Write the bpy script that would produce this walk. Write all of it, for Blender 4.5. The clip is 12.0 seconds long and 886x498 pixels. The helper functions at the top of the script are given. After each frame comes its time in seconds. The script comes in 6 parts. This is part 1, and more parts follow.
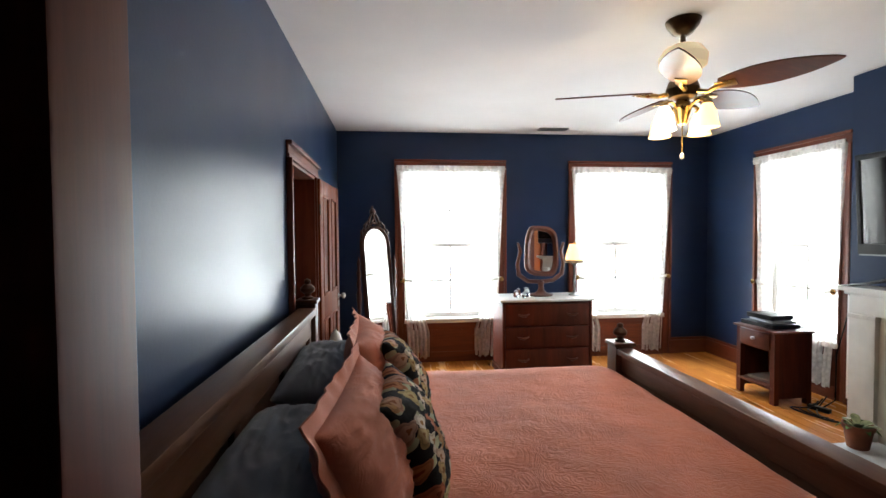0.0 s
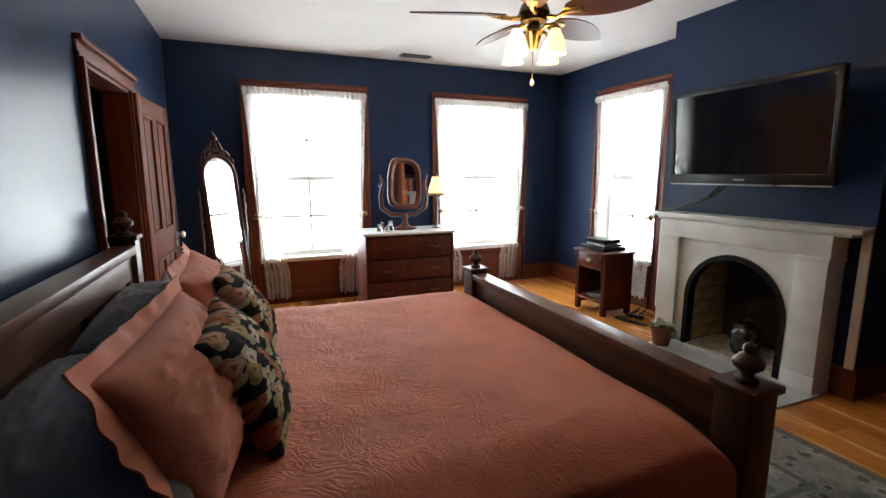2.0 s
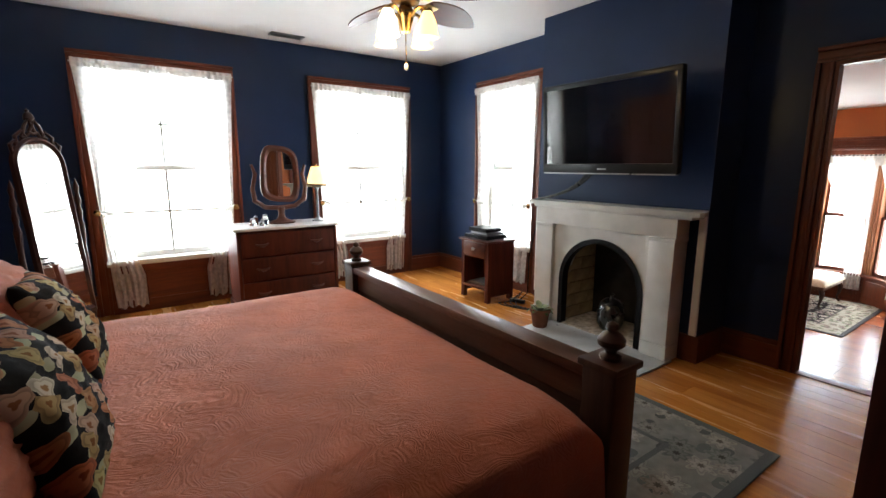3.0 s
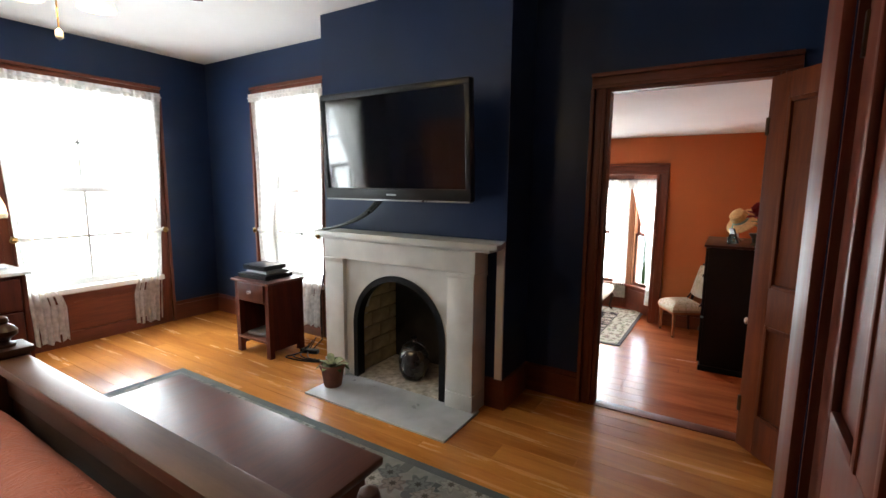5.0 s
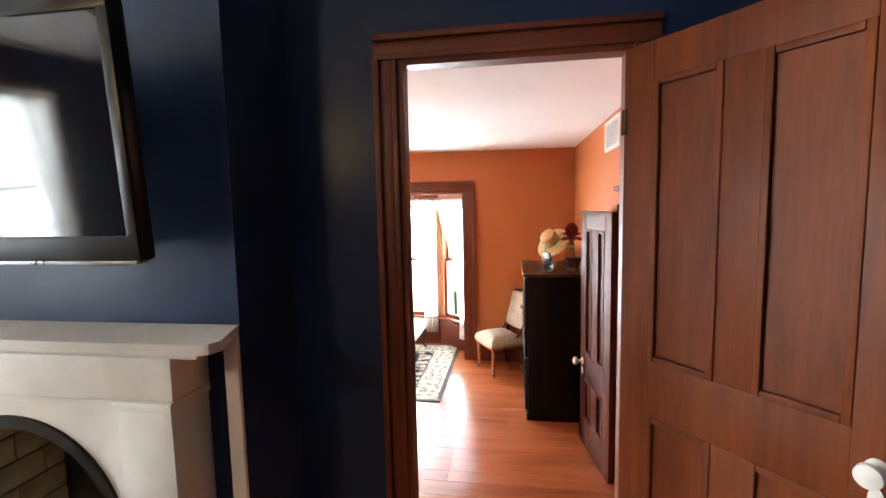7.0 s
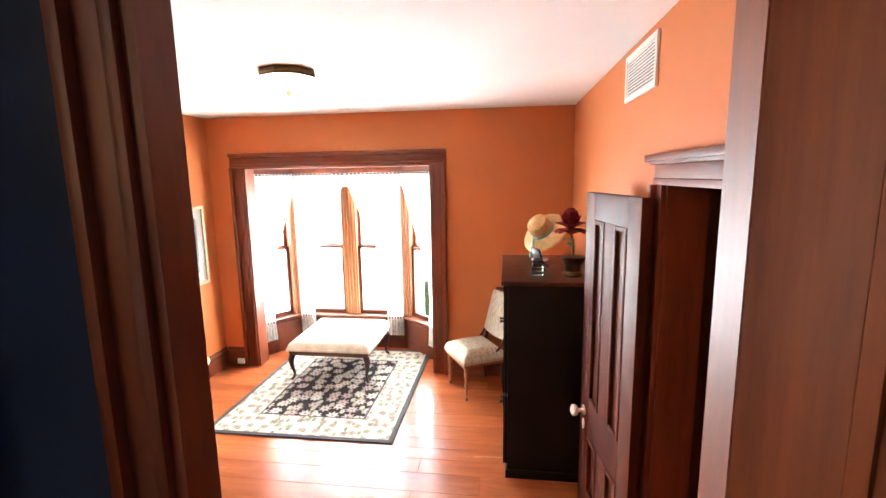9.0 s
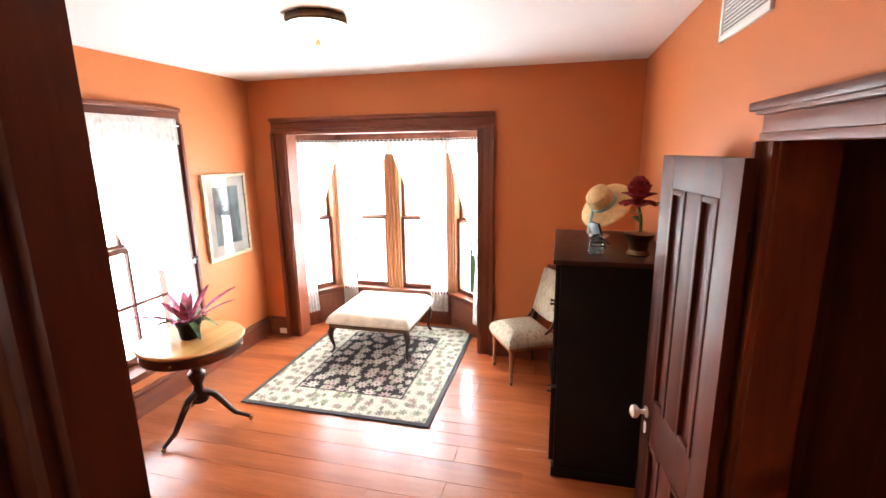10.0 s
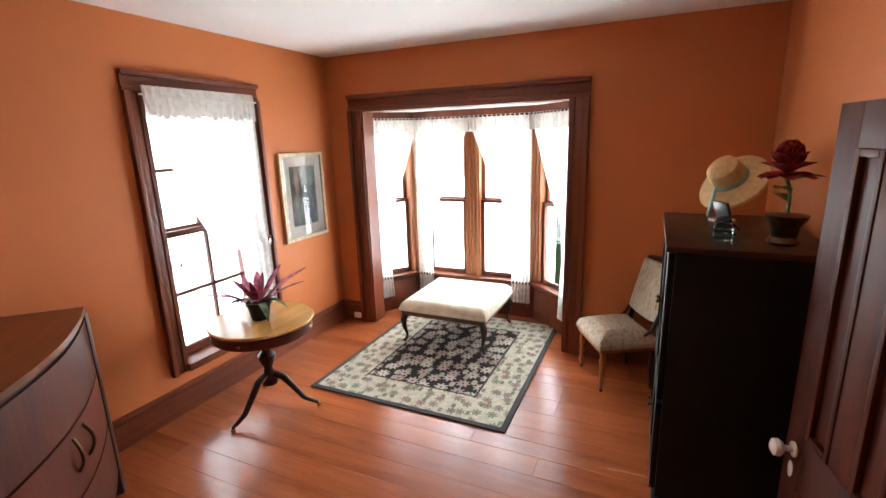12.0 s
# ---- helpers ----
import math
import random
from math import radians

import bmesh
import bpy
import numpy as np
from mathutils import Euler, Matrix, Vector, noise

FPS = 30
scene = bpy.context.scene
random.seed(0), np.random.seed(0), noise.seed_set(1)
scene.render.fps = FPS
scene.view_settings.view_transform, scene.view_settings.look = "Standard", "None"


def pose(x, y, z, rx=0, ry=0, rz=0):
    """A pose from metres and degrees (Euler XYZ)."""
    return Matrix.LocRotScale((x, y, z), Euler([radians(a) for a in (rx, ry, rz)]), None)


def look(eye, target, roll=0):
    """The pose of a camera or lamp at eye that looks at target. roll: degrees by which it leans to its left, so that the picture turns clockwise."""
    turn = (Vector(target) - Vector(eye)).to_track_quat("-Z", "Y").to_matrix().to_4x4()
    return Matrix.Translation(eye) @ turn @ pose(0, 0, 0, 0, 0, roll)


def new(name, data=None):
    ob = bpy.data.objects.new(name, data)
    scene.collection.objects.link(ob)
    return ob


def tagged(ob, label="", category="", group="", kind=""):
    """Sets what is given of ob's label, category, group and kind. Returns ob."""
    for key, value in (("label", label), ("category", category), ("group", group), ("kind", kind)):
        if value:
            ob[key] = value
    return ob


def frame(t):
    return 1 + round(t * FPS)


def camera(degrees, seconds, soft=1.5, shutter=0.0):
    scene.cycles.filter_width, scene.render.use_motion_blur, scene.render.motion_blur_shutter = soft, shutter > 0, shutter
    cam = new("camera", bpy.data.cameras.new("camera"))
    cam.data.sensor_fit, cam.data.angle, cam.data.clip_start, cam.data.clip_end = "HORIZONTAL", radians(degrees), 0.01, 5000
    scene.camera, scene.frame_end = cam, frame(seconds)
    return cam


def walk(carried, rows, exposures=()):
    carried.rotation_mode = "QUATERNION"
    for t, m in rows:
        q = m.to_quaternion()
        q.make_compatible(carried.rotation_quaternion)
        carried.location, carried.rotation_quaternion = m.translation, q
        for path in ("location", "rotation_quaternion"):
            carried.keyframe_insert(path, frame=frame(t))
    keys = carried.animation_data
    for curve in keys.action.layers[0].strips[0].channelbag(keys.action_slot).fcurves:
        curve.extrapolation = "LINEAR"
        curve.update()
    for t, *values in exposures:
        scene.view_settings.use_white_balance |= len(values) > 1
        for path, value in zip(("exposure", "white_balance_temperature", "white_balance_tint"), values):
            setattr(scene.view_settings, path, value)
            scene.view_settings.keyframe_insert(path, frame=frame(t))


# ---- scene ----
cam = camera(88.0, 12.0)
PATH = [
    (0, (2.2, 1.003, 1.524), (2.415, 2.99, 1.461), -0.4),
    (0.5, (2.219, 1.019, 1.51), (2.518, 2.991, 1.371), -0.2),
    (1, (2.245, 1.036, 1.487), (2.663, 2.979, 1.269), -0.2),
    (1.5, (2.284, 1.06, 1.457), (2.854, 2.957, 1.177), -0.2),
    (2, (2.322, 1.09, 1.441), (3.061, 2.92, 1.118), -0.1),
    (2.5, (2.379, 1.114, 1.423), (3.308, 2.851, 1.075), 0.0),
    (3, (2.447, 1.156, 1.415), (3.589, 2.759, 1.06), 0.1),
    (4.8, (3.062, 1.449, 1.424), (4.698, 2.565, 1.15), 0.4),
    (5, (3.152, 1.483, 1.46), (4.83, 2.535, 1.185), 0.5),
    (5.5, (3.422, 1.581, 1.489), (5.209, 2.443, 1.237), 0.3),
    (6, (3.692, 1.652, 1.516), (5.571, 2.299, 1.288), -0.3),
    (6.5, (4.036, 1.705, 1.518), (5.969, 2.171, 1.31), -0.7),
    (7, (4.395, 1.755, 1.506), (6.363, 2.056, 1.31), -1.2),
    (8.8, (5.484, 1.662, 1.533), (7.447, 1.904, 1.237), -1.3),
    (9, (5.553, 1.651, 1.527), (7.509, 1.921, 1.211), -1.0),
    (9.5, (5.709, 1.651, 1.504), (7.641, 2.008, 1.13), -0.6),
    (10, (5.841, 1.654, 1.471), (7.734, 2.14, 1.045), -0.8),
    (10.5, (5.964, 1.668, 1.45), (7.805, 2.291, 0.977), -1.4),
    (11, (6.051, 1.696, 1.424), (7.852, 2.413, 0.931), -1.9),
    (11.5, (6.11, 1.722, 1.393), (7.881, 2.513, 0.907), -2.1),
    (12, (6.139, 1.739, 1.366), (7.905, 2.554, 0.902), -1.7),
]
walk(cam, [(t, look(eye, target, roll)) for t, eye, target, roll in PATH],
     [(0.0, -0.15), (1.5, -0.3), (3.0, -0.25), (5.0, -0.1), (5.8, -0.05), (6.1, 0.2), (6.6, 0.65), (7.2, 0.95), (9.0, 1.1), (9.6, 0.85), (10.6, 0.4), (12.0, -0.32)])
scene.view_settings.exposure = 0.0

# ---- world and large lights ----
world = bpy.data.worlds.new("overcast_sky")
scene.world = world
world.use_nodes = True
wn = world.node_tree
sky = wn.nodes.new("ShaderNodeTexSky")
sky.sky_type, sky.sun_disc, sky.sun_elevation, sky.sun_rotation = "NISHITA", False, radians(50), radians(200)
sky.air_density, sky.dust_density = 1.0, 4.0
wn.nodes["Background"].inputs[1].default_value = 0.12
wn.links.new(sky.outputs[0], wn.nodes["Background"].inputs[0])
sun = new("sun", bpy.data.lights.new("sun", "SUN"))
sun.data.energy, sun.data.angle, sun.data.color = 0.8, radians(20), (1, 0.97, 0.93)
sun.matrix_world = look((0, 0, 20), (-3, -8, 8))


def window_light(name, centre, target, w, h, watts, colour=(0.88, 0.96, 1.0)):
    ob = new(name, bpy.data.lights.new(name, "AREA"))
    ob.data.shape, ob.data.size, ob.data.size_y, ob.data.energy, ob.data.color = "RECTANGLE", w, h, watts, colour
    ob.matrix_world = look(centre, target)
    return ob


# rooms: bedroom 1.56..6.20 by 1.30..6.45, orange room two steps lower
WX, EX, NY, SY, CZ = 1.56, 6.18, 6.46, 1.30, 2.735
OX0, OX1, OY0, OY1, OZ, OC = 6.245, 9.62, 1.08, 4.43, -0.32, 2.09
WIN_SILL, WIN_HEAD = 0.52, 2.30

for nm, c, t, w, h, p in (
        ("daylight_north_a", (2.89, NY + 0.36, 1.42), (2.89, 0, 1.3), 1.9, 2.2, 265),
        ("daylight_north_b", (5.01, NY + 0.36, 1.42), (5.01, 0, 1.3), 1.9, 2.2, 265),
        ("daylight_east", (EX + 0.36, 5.50, 1.42), (0, 5.50, 1.3), 1.6, 2.2, 170),
        ("daylight_parlour", (8.30, OY1 + 0.36, 0.88), (8.30, 0, 0.8), 1.5, 2.1, 100),
        ("daylight_bay_a", (10.55, 3.5, 0.85), (0, 3.5, 0.8), 0.75, 2.1, 165),
        ("daylight_bay_b", (10.55, 2.94, 0.85), (0, 2.94, 0.8), 0.75, 2.1, 165),
        ("daylight_bay_c", (10.22, 4.3, 0.85), (9.2, 3.2, 0.8), 1.1, 2.1, 185),
        ("daylight_bay_d", (10.22, 2.15, 0.85), (9.2, 3.2, 0.8), 1.1, 2.1, 185)):
    window_light(nm, c, t, w, h, p)


# ---- materials ----
def nodes(name, rough=0.5, metal=0.0):
    m = bpy.data.materials.new(name)
    m.use_nodes = True
    nt = m.node_tree
    p = nt.nodes["Principled BSDF"]
    p.inputs["Roughness"].default_value, p.inputs["Metallic"].default_value = rough, metal
    p.inputs["Specular IOR Level"].default_value = 0.25
    return m, nt, p


def node(nt, kind, **sockets):
    n = nt.nodes.new(kind)
    for k, v in sockets.items():
        n.inputs[k.replace("_", " ")].default_value = v
    return n


def ramp(nt, fac, stops):
    r = nt.nodes.new("ShaderNodeValToRGB")
    el = r.color_ramp.elements
    while len(el) < len(stops):
        el.new(0.5)
    for e, (pos, c) in zip(el, stops):
        e.position, e.color = pos, (*c, 1)
    nt.links.new(fac, r.inputs[0])
    return r


def math_node(nt, op, a, b=None, c=None):
    n = nt.nodes.new("ShaderNodeMath")
    n.operation = op
    for i, v in enumerate((a, b, c)):
        if v is None:
            continue
        if isinstance(v, (int, float)):
            n.inputs[i].default_value = v
        else:
            nt.links.new(v, n.inputs[i])
    return n.outputs[0]


def coords(nt, scale=(1, 1, 1), kind="Object"):
    tc = nt.nodes.new("ShaderNodeTexCoord")
    mp = nt.nodes.new("ShaderNodeMapping")
    mp.inputs["Scale"].default_value = scale
    nt.links.new(tc.outputs[kind], mp.inputs[0])
    return mp.outputs[0]


def relief(nt, p, height, strength, distance=0.004):
    b = nt.nodes.new("ShaderNodeBump")
    b.inputs["Strength"].default_value, b.inputs["Distance"].default_value = strength, distance
    nt.links.new(height, b.inputs["Height"])
    nt.links.new(b.outputs[0], p.inputs["Normal"])


def plain(name, colour, rough=0.5, metal=0.0, vary=0.12, scale=6, bump=0.15, fine=120, distance=0.002):
    m, nt, p = nodes(name, rough, metal)
    co = coords(nt)
    n1 = node(nt, "ShaderNodeTexNoise", Scale=scale, Detail=6.0)
    n2 = node(nt, "ShaderNodeTexNoise", Scale=fine, Detail=4.0)
    nt.links.new(co, n1.inputs[0])
    nt.links.new(co, n2.inputs[0])
    lo, hi = [max(0, c * (1 - vary)) for c in colour], [min(1, c * (1 + vary)) for c in colour]
    r = ramp(nt, n1.outputs[0], [(0.3, lo), (0.7, hi)])
    nt.links.new(r.outputs[0], p.inputs["Base Color"])
    rr = math_node(nt, "MULTIPLY_ADD", n1.outputs[0], 0.16, rough - 0.08)
    nt.links.new(rr, p.inputs["Roughness"])
    relief(nt, p, n2.outputs[0], bump, distance)
    return m


def wood(name, dark, light, rough=0.35, along="y", scale=1.0, random=0.0, knots=False, bump=0.2):
    m, nt, p = nodes(name, rough)
    s = {"x": (1.2, 14, 14), "y": (14, 1.2, 14), "z": (14, 14, 1.2)}[along]
    co = coords(nt, [v * scale for v in s])
    info = nt.nodes.new("ShaderNodeObjectInfo")
    add = nt.nodes.new("ShaderNodeVectorMath")
    add.operation = "ADD"
    shift = math_node(nt, "MULTIPLY", info.outputs["Random"], 40.0)
    nt.links.new(co, add.inputs[0])
    nt.links.new(shift, add.inputs[1])
    n1 = node(nt, "ShaderNodeTexNoise", Scale=1.0, Detail=8.0, Roughness=0.6, Distortion=0.6)
    n2 = node(nt, "ShaderNodeTexNoise", Scale=5.0, Detail=6.0, Roughness=0.7)
    n3 = node(nt, "ShaderNodeTexNoise", Scale=0.12, Detail=3.0)
    for n in (n1, n2, n3):
        nt.links.new(add.outputs[0], n.inputs[0])
    f = math_node(nt, "MULTIPLY_ADD", n2.outputs[0], 0.35, math_node(nt, "MULTIPLY", n1.outputs[0], 0.65))
    f = math_node(nt, "ADD", f, math_node(nt, "MULTIPLY_ADD", n3.outputs[0], 0.4, -0.2))
    if random:
        f = math_node(nt, "ADD", f, math_node(nt, "MULTIPLY_ADD", info.outputs["Random"], random, -random / 2))
    mid = [(a + b) / 2 for a, b in zip(dark, light)]
    stops = [(0.28, dark), (0.5, mid), (0.72, light)]
    r = ramp(nt, f, stops)
    out = r.outputs[0]
    if knots:
        co2 = coords(nt, {"x": (3, 8, 8), "y": (8, 3, 8), "z": (8, 8, 3)}[along])
        v = node(nt, "ShaderNodeTexVoronoi", Scale=0.6)
        nt.links.new(co2, v.inputs[0])
        k = ramp(nt, v.outputs["Distance"], [(0.05, (0.12, 0.05, 0.03)), (0.16, (1, 1, 1))])
        mx = nt.nodes.new("ShaderNodeMix")
        mx.data_type, mx.blend_type = "RGBA", "MULTIPLY"
        mx.inputs[0].default_value = 0.8
        nt.links.new(out, mx.inputs[6])
        nt.links.new(k.outputs[0], mx.inputs[7])
        out = mx.outputs[2]
    nt.links.new(out, p.inputs["Base Color"])
    nt.links.new(math_node(nt, "MULTIPLY_ADD", n1.outputs[0], 0.25, rough - 0.1), p.inputs["Roughness"])
    relief(nt, p, f, bump, 0.002)
    return m


def cloth(name, colour, rough=0.85, weave=400, fold=5, swirl=0.0, vary=0.15):
    m, nt, p = nodes(name, rough)
    co = coords(nt)
    n1 = node(nt, "ShaderNodeTexNoise", Scale=float(fold), Detail=5.0)
    n2 = node(nt, "ShaderNodeTexNoise", Scale=float(weave), Detail=2.0)
    nt.links.new(co, n1.inputs[0])
    nt.links.new(co, n2.inputs[0])
    r = ramp(nt, n1.outputs[0], [(0.3, [c * (1 - vary) for c in colour]), (0.7, [min(1, c * (1 + vary)) for c in colour])])
    nt.links.new(r.outputs[0], p.inputs["Base Color"])
    p.inputs["Sheen Weight"].default_value = 0.15
    h = math_node(nt, "MULTIPLY", n2.outputs[0], 0.25)
    if swirl:
        w = node(nt, "ShaderNodeTexNoise", Scale=5.0, Detail=2.0, Distortion=1.6)
        nt.links.new(co, w.inputs[0])
        lines = math_node(nt, "SINE", math_node(nt, "MULTIPLY", w.outputs[0], 110.0))
        v = node(nt, "ShaderNodeTexNoise", Scale=30.0, Detail=3.0)
        nt.links.new(co, v.inputs[0])
        h = math_node(nt, "ADD", h, math_node(nt, "MULTIPLY", lines, swirl * 0.13))
        h = math_node(nt, "ADD", h, math_node(nt, "MULTIPLY", v.outputs[0], swirl * 0.9))
    relief(nt, p, h, 0.55, 0.008)
    return m


def sheer(name, clear, colour=(0.86, 0.85, 0.82), lit=0.55):
    m, nt, p = nodes(name, 0.9)
    out = nt.nodes["Material Output"]
    co = coords(nt)
    n = node(nt, "ShaderNodeTexVoronoi", Scale=26.0)
    n2 = node(nt, "ShaderNodeTexNoise", Scale=9.0, Detail=4.0)
    nt.links.new(co, n.inputs[0])
    nt.links.new(co, n2.inputs[0])
    f = math_node(nt, "MULTIPLY_ADD", n.outputs["Distance"], 0.35, clear - 0.25)
    f = math_node(nt, "ADD", f, math_node(nt, "MULTIPLY_ADD", n2.outputs[0], 0.3, -0.1))
    d = node(nt, "ShaderNodeBsdfDiffuse", Color=(*colour, 1))
    t = node(nt, "ShaderNodeBsdfTranslucent", Color=(*colour, 1))
    tr = node(nt, "ShaderNodeBsdfTransparent")
    a, b = nt.nodes.new("ShaderNodeMixShader"), nt.nodes.new("ShaderNodeMixShader")
    a.inputs[0].default_value = lit
    nt.links.new(d.outputs[0], a.inputs[1])
    nt.links.new(t.outputs[0], a.inputs[2])
    nt.links.new(f, b.inputs[0])
    nt.links.new(a.outputs[0], b.inputs[1])
    nt.links.new(tr.outputs[0], b.inputs[2])
    nt.links.new(b.outputs[0], out.inputs[0])
    return m


def glow(name, colour, strength, base=(0.9, 0.8, 0.6)):
    m, nt, p = nodes(name, 0.25)
    p.inputs["Base Color"].default_value = (*base, 1)
    p.inputs["Emission Color"].default_value = (*colour, 1)
    p.inputs["Emission Strength"].default_value = strength
    return m


def florals(name, scale, ground, petals, heart, leaf, petal_count=6, rough=0.9, size=0.42, rnd=0.75):
    """Cloth strewn with round many-petalled flowers and small leaves."""
    m, nt, p = nodes(name, rough)
    co = coords(nt, (scale, scale, scale))

    def layer(jitter, off, count, reach):
        ad = nt.nodes.new("ShaderNodeVectorMath")
        ad.operation = "ADD"
        ad.inputs[1].default_value = (off, off * 1.7, 0)
        nt.links.new(co, ad.inputs[0])
        v = node(nt, "ShaderNodeTexVoronoi", Scale=1.0, Randomness=jitter)
        v.voronoi_dimensions = "2D"
        nt.links.new(ad.outputs[0], v.inputs[0])
        sub = nt.nodes.new("ShaderNodeVectorMath")
        sub.operation = "SUBTRACT"
        nt.links.new(ad.outputs[0], sub.inputs[0])
        nt.links.new(v.outputs["Position"], sub.inputs[1])
        sx = nt.nodes.new("ShaderNodeSeparateXYZ")
        nt.links.new(sub.outputs[0], sx.inputs[0])
        ang = math_node(nt, "ARCTAN2", sx.outputs[1], sx.outputs[0])
        wob = math_node(nt, "COSINE", math_node(nt, "MULTIPLY", ang, float(count)))
        edge = math_node(nt, "MULTIPLY_ADD", wob, reach * 0.28, reach)
        return v, math_node(nt, "DIVIDE", v.outputs["Distance"], edge)

    v1, q1 = layer(rnd, 0.0, petal_count, size)
    v2, q2 = layer(1.0, 7.3, 2, size * 0.62)
    n = node(nt, "ShaderNodeTexNoise", Scale=3.0, Detail=5.0)
    nt.links.new(co, n.inputs[0])
    g = ramp(nt, n.outputs[0], [(0.3, [c * 0.7 for c in ground]), (0.7, ground)])
    out = g.outputs[0]
    lf = ramp(nt, v2.outputs["Color"], [(0.2, leaf), (0.8, [c * 0.6 for c in leaf])])
    for fac, col in ((math_node(nt, "LESS_THAN", q2, 1.0), lf.outputs[0]),):
        mx = nt.nodes.new("ShaderNodeMix")
        mx.data_type = "RGBA"
        nt.links.new(fac, mx.inputs[0])
        nt.links.new(out, mx.inputs[6])
        nt.links.new(col, mx.inputs[7])
        out = mx.outputs[2]
    pet = ramp(nt, v1.outputs["Color"], [(0.15, petals[0]), (0.5, petals[1]), (0.85, petals[2])])
    ring = ramp(nt, q1, [(0.0, heart), (0.22, heart), (0.3, (1, 1, 1)), (0.62, (1, 1, 1)), (0.7, (0.6, 0.6, 0.6)), (1.0, (1, 1, 1))])
    mul = nt.nodes.new("ShaderNodeMix")
    mul.data_type, mul.blend_type = "RGBA", "MULTIPLY"
    mul.inputs[0].default_value = 1.0
    nt.links.new(pet.outputs[0], mul.inputs[6])
    nt.links.new(ring.outputs[0], mul.inputs[7])
    mx = nt.nodes.new("ShaderNodeMix")
    mx.data_type = "RGBA"
    nt.links.new(math_node(nt, "LESS_THAN", q1, 1.0), mx.inputs[0])
    nt.links.new(out, mx.inputs[6])
    nt.links.new(mul.outputs[2], mx.inputs[7])
    nt.links.new(mx.outputs[2], p.inputs["Base Color"])
    fine = node(nt, "ShaderNodeTexNoise", Scale=90.0, Detail=2.0)
    nt.links.new(co, fine.inputs[0])
    relief(nt, p, fine.outputs[0], 0.4, 0.004)
    return m


def clear_glass(name, tint=(1, 1, 1), rough=0.02):
    m, nt, p = nodes(name, rough)
    p.inputs["Base Color"].default_value = (*tint, 1)
    p.inputs["Transmission Weight"].default_value = 1.0
    p.inputs["IOR"].default_value = 1.45
    return m


BLUE = plain("navy_eggshell_paint", (0.015, 0.028, 0.068), 0.31, vary=0.10, scale=1.5, bump=0.10, fine=70)
ORANGE = plain("burnt_orange_paint", (0.46, 0.138, 0.041), 0.55, vary=0.07, scale=1.2, bump=0.10, fine=80)
CEILING = plain("ceiling_plaster", (0.78, 0.77, 0.76), 0.9, vary=0.03, scale=2, bump=0.12, fine=40)
MAHOG = wood("mahogany_varnish", (0.058, 0.011, 0.004), (0.200, 0.043, 0.013), 0.42, "z")
MAHOG_H = wood("mahogany_varnish_level", (0.058, 0.011, 0.004), (0.200, 0.043, 0.013), 0.42, "y")
MAHOG_X = wood("mahogany_varnish_across", (0.058, 0.011, 0.004), (0.200, 0.043, 0.013), 0.42, "x")
DOORWOOD = wood("door_wood", (0.075, 0.016, 0.0045), (0.215, 0.050, 0.012), 0.48, "z", 0.8)
DARKDOOR = wood("maroon_stained_door_wood", (0.035, 0.007, 0.004), (0.125, 0.025, 0.010), 0.46, "z", 0.8)
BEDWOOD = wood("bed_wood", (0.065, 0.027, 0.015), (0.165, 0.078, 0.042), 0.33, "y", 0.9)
# same bed wood, upright grain, with the posts' shade put into its colour
BEDWOOD_Z = wood("bed_wood_upright_shaded", (0.035, 0.015, 0.009), (0.095, 0.043, 0.024), 0.33, "z", 0.9)
CHERRY = wood("cherry_wood", (0.045, 0.011, 0.006), (0.14, 0.036, 0.016), 0.32, "x")
PINE = wood("pine_boards", (0.30, 0.095, 0.018), (0.62, 0.25, 0.052), 0.22, "y", 0.8, random=0.16, knots=True, bump=0.12)
REDPINE = wood("red_stained_boards", (0.20, 0.046, 0.015), (0.40, 0.110, 0.036), 0.20, "y", 0.8, random=0.09, knots=True, bump=0.12)
BLACKWOOD = wood("black_lacquer", (0.0015, 0.0015, 0.0015), (0.004, 0.004, 0.004), 0.5, "z")
TABLETOP = wood("satinwood", (0.34, 0.16, 0.04), (0.55, 0.30, 0.09), 0.2, "x")
STONE = plain("pale_marble", (0.56, 0.55, 0.51), 0.38, vary=0.13, scale=4, bump=0.06)
SLATE = plain("hearth_marble", (0.42, 0.43, 0.43), 0.3, vary=0.2, scale=5, bump=0.08)
WHITE = plain("white_paint", (0.78, 0.77, 0.74), 0.45, vary=0.04, scale=5, bump=0.06)
WHITETOP = plain("white_marble_top", (0.74, 0.73, 0.71), 0.25, vary=0.06, scale=6, bump=0.03)
IRON = plain("black_iron", (0.012, 0.012, 0.013), 0.4, 0.6, bump=0.2)
SOOT = plain("sooty_brick", (0.030, 0.026, 0.023), 0.9, vary=0.5, bump=0.5, fine=40)
PILLARWOOD = wood("pale_varnished_wood", (0.24, 0.085, 0.035), (0.46, 0.20, 0.09), 0.35, "z")
FIREBRICK = plain("fire_brick", (0.44, 0.33, 0.20), 0.85, vary=0.35, scale=9, bump=0.4, fine=60)
ASH = plain("ash", (0.42, 0.37, 0.30), 0.95, vary=0.4, scale=25, bump=0.6, fine=60)
BRASS = plain("aged_brass", (0.42, 0.27, 0.10), 0.28, 1.0, vary=0.25, scale=20, bump=0.08)
BRONZE = plain("dark_bronze", (0.10, 0.065, 0.035), 0.35, 1.0, vary=0.3, scale=20, bump=0.1)
URNMETAL = plain("tarnished_silver", (0.10, 0.10, 0.10), 0.28, 1.0, vary=0.5, scale=14, bump=0.5, fine=30)
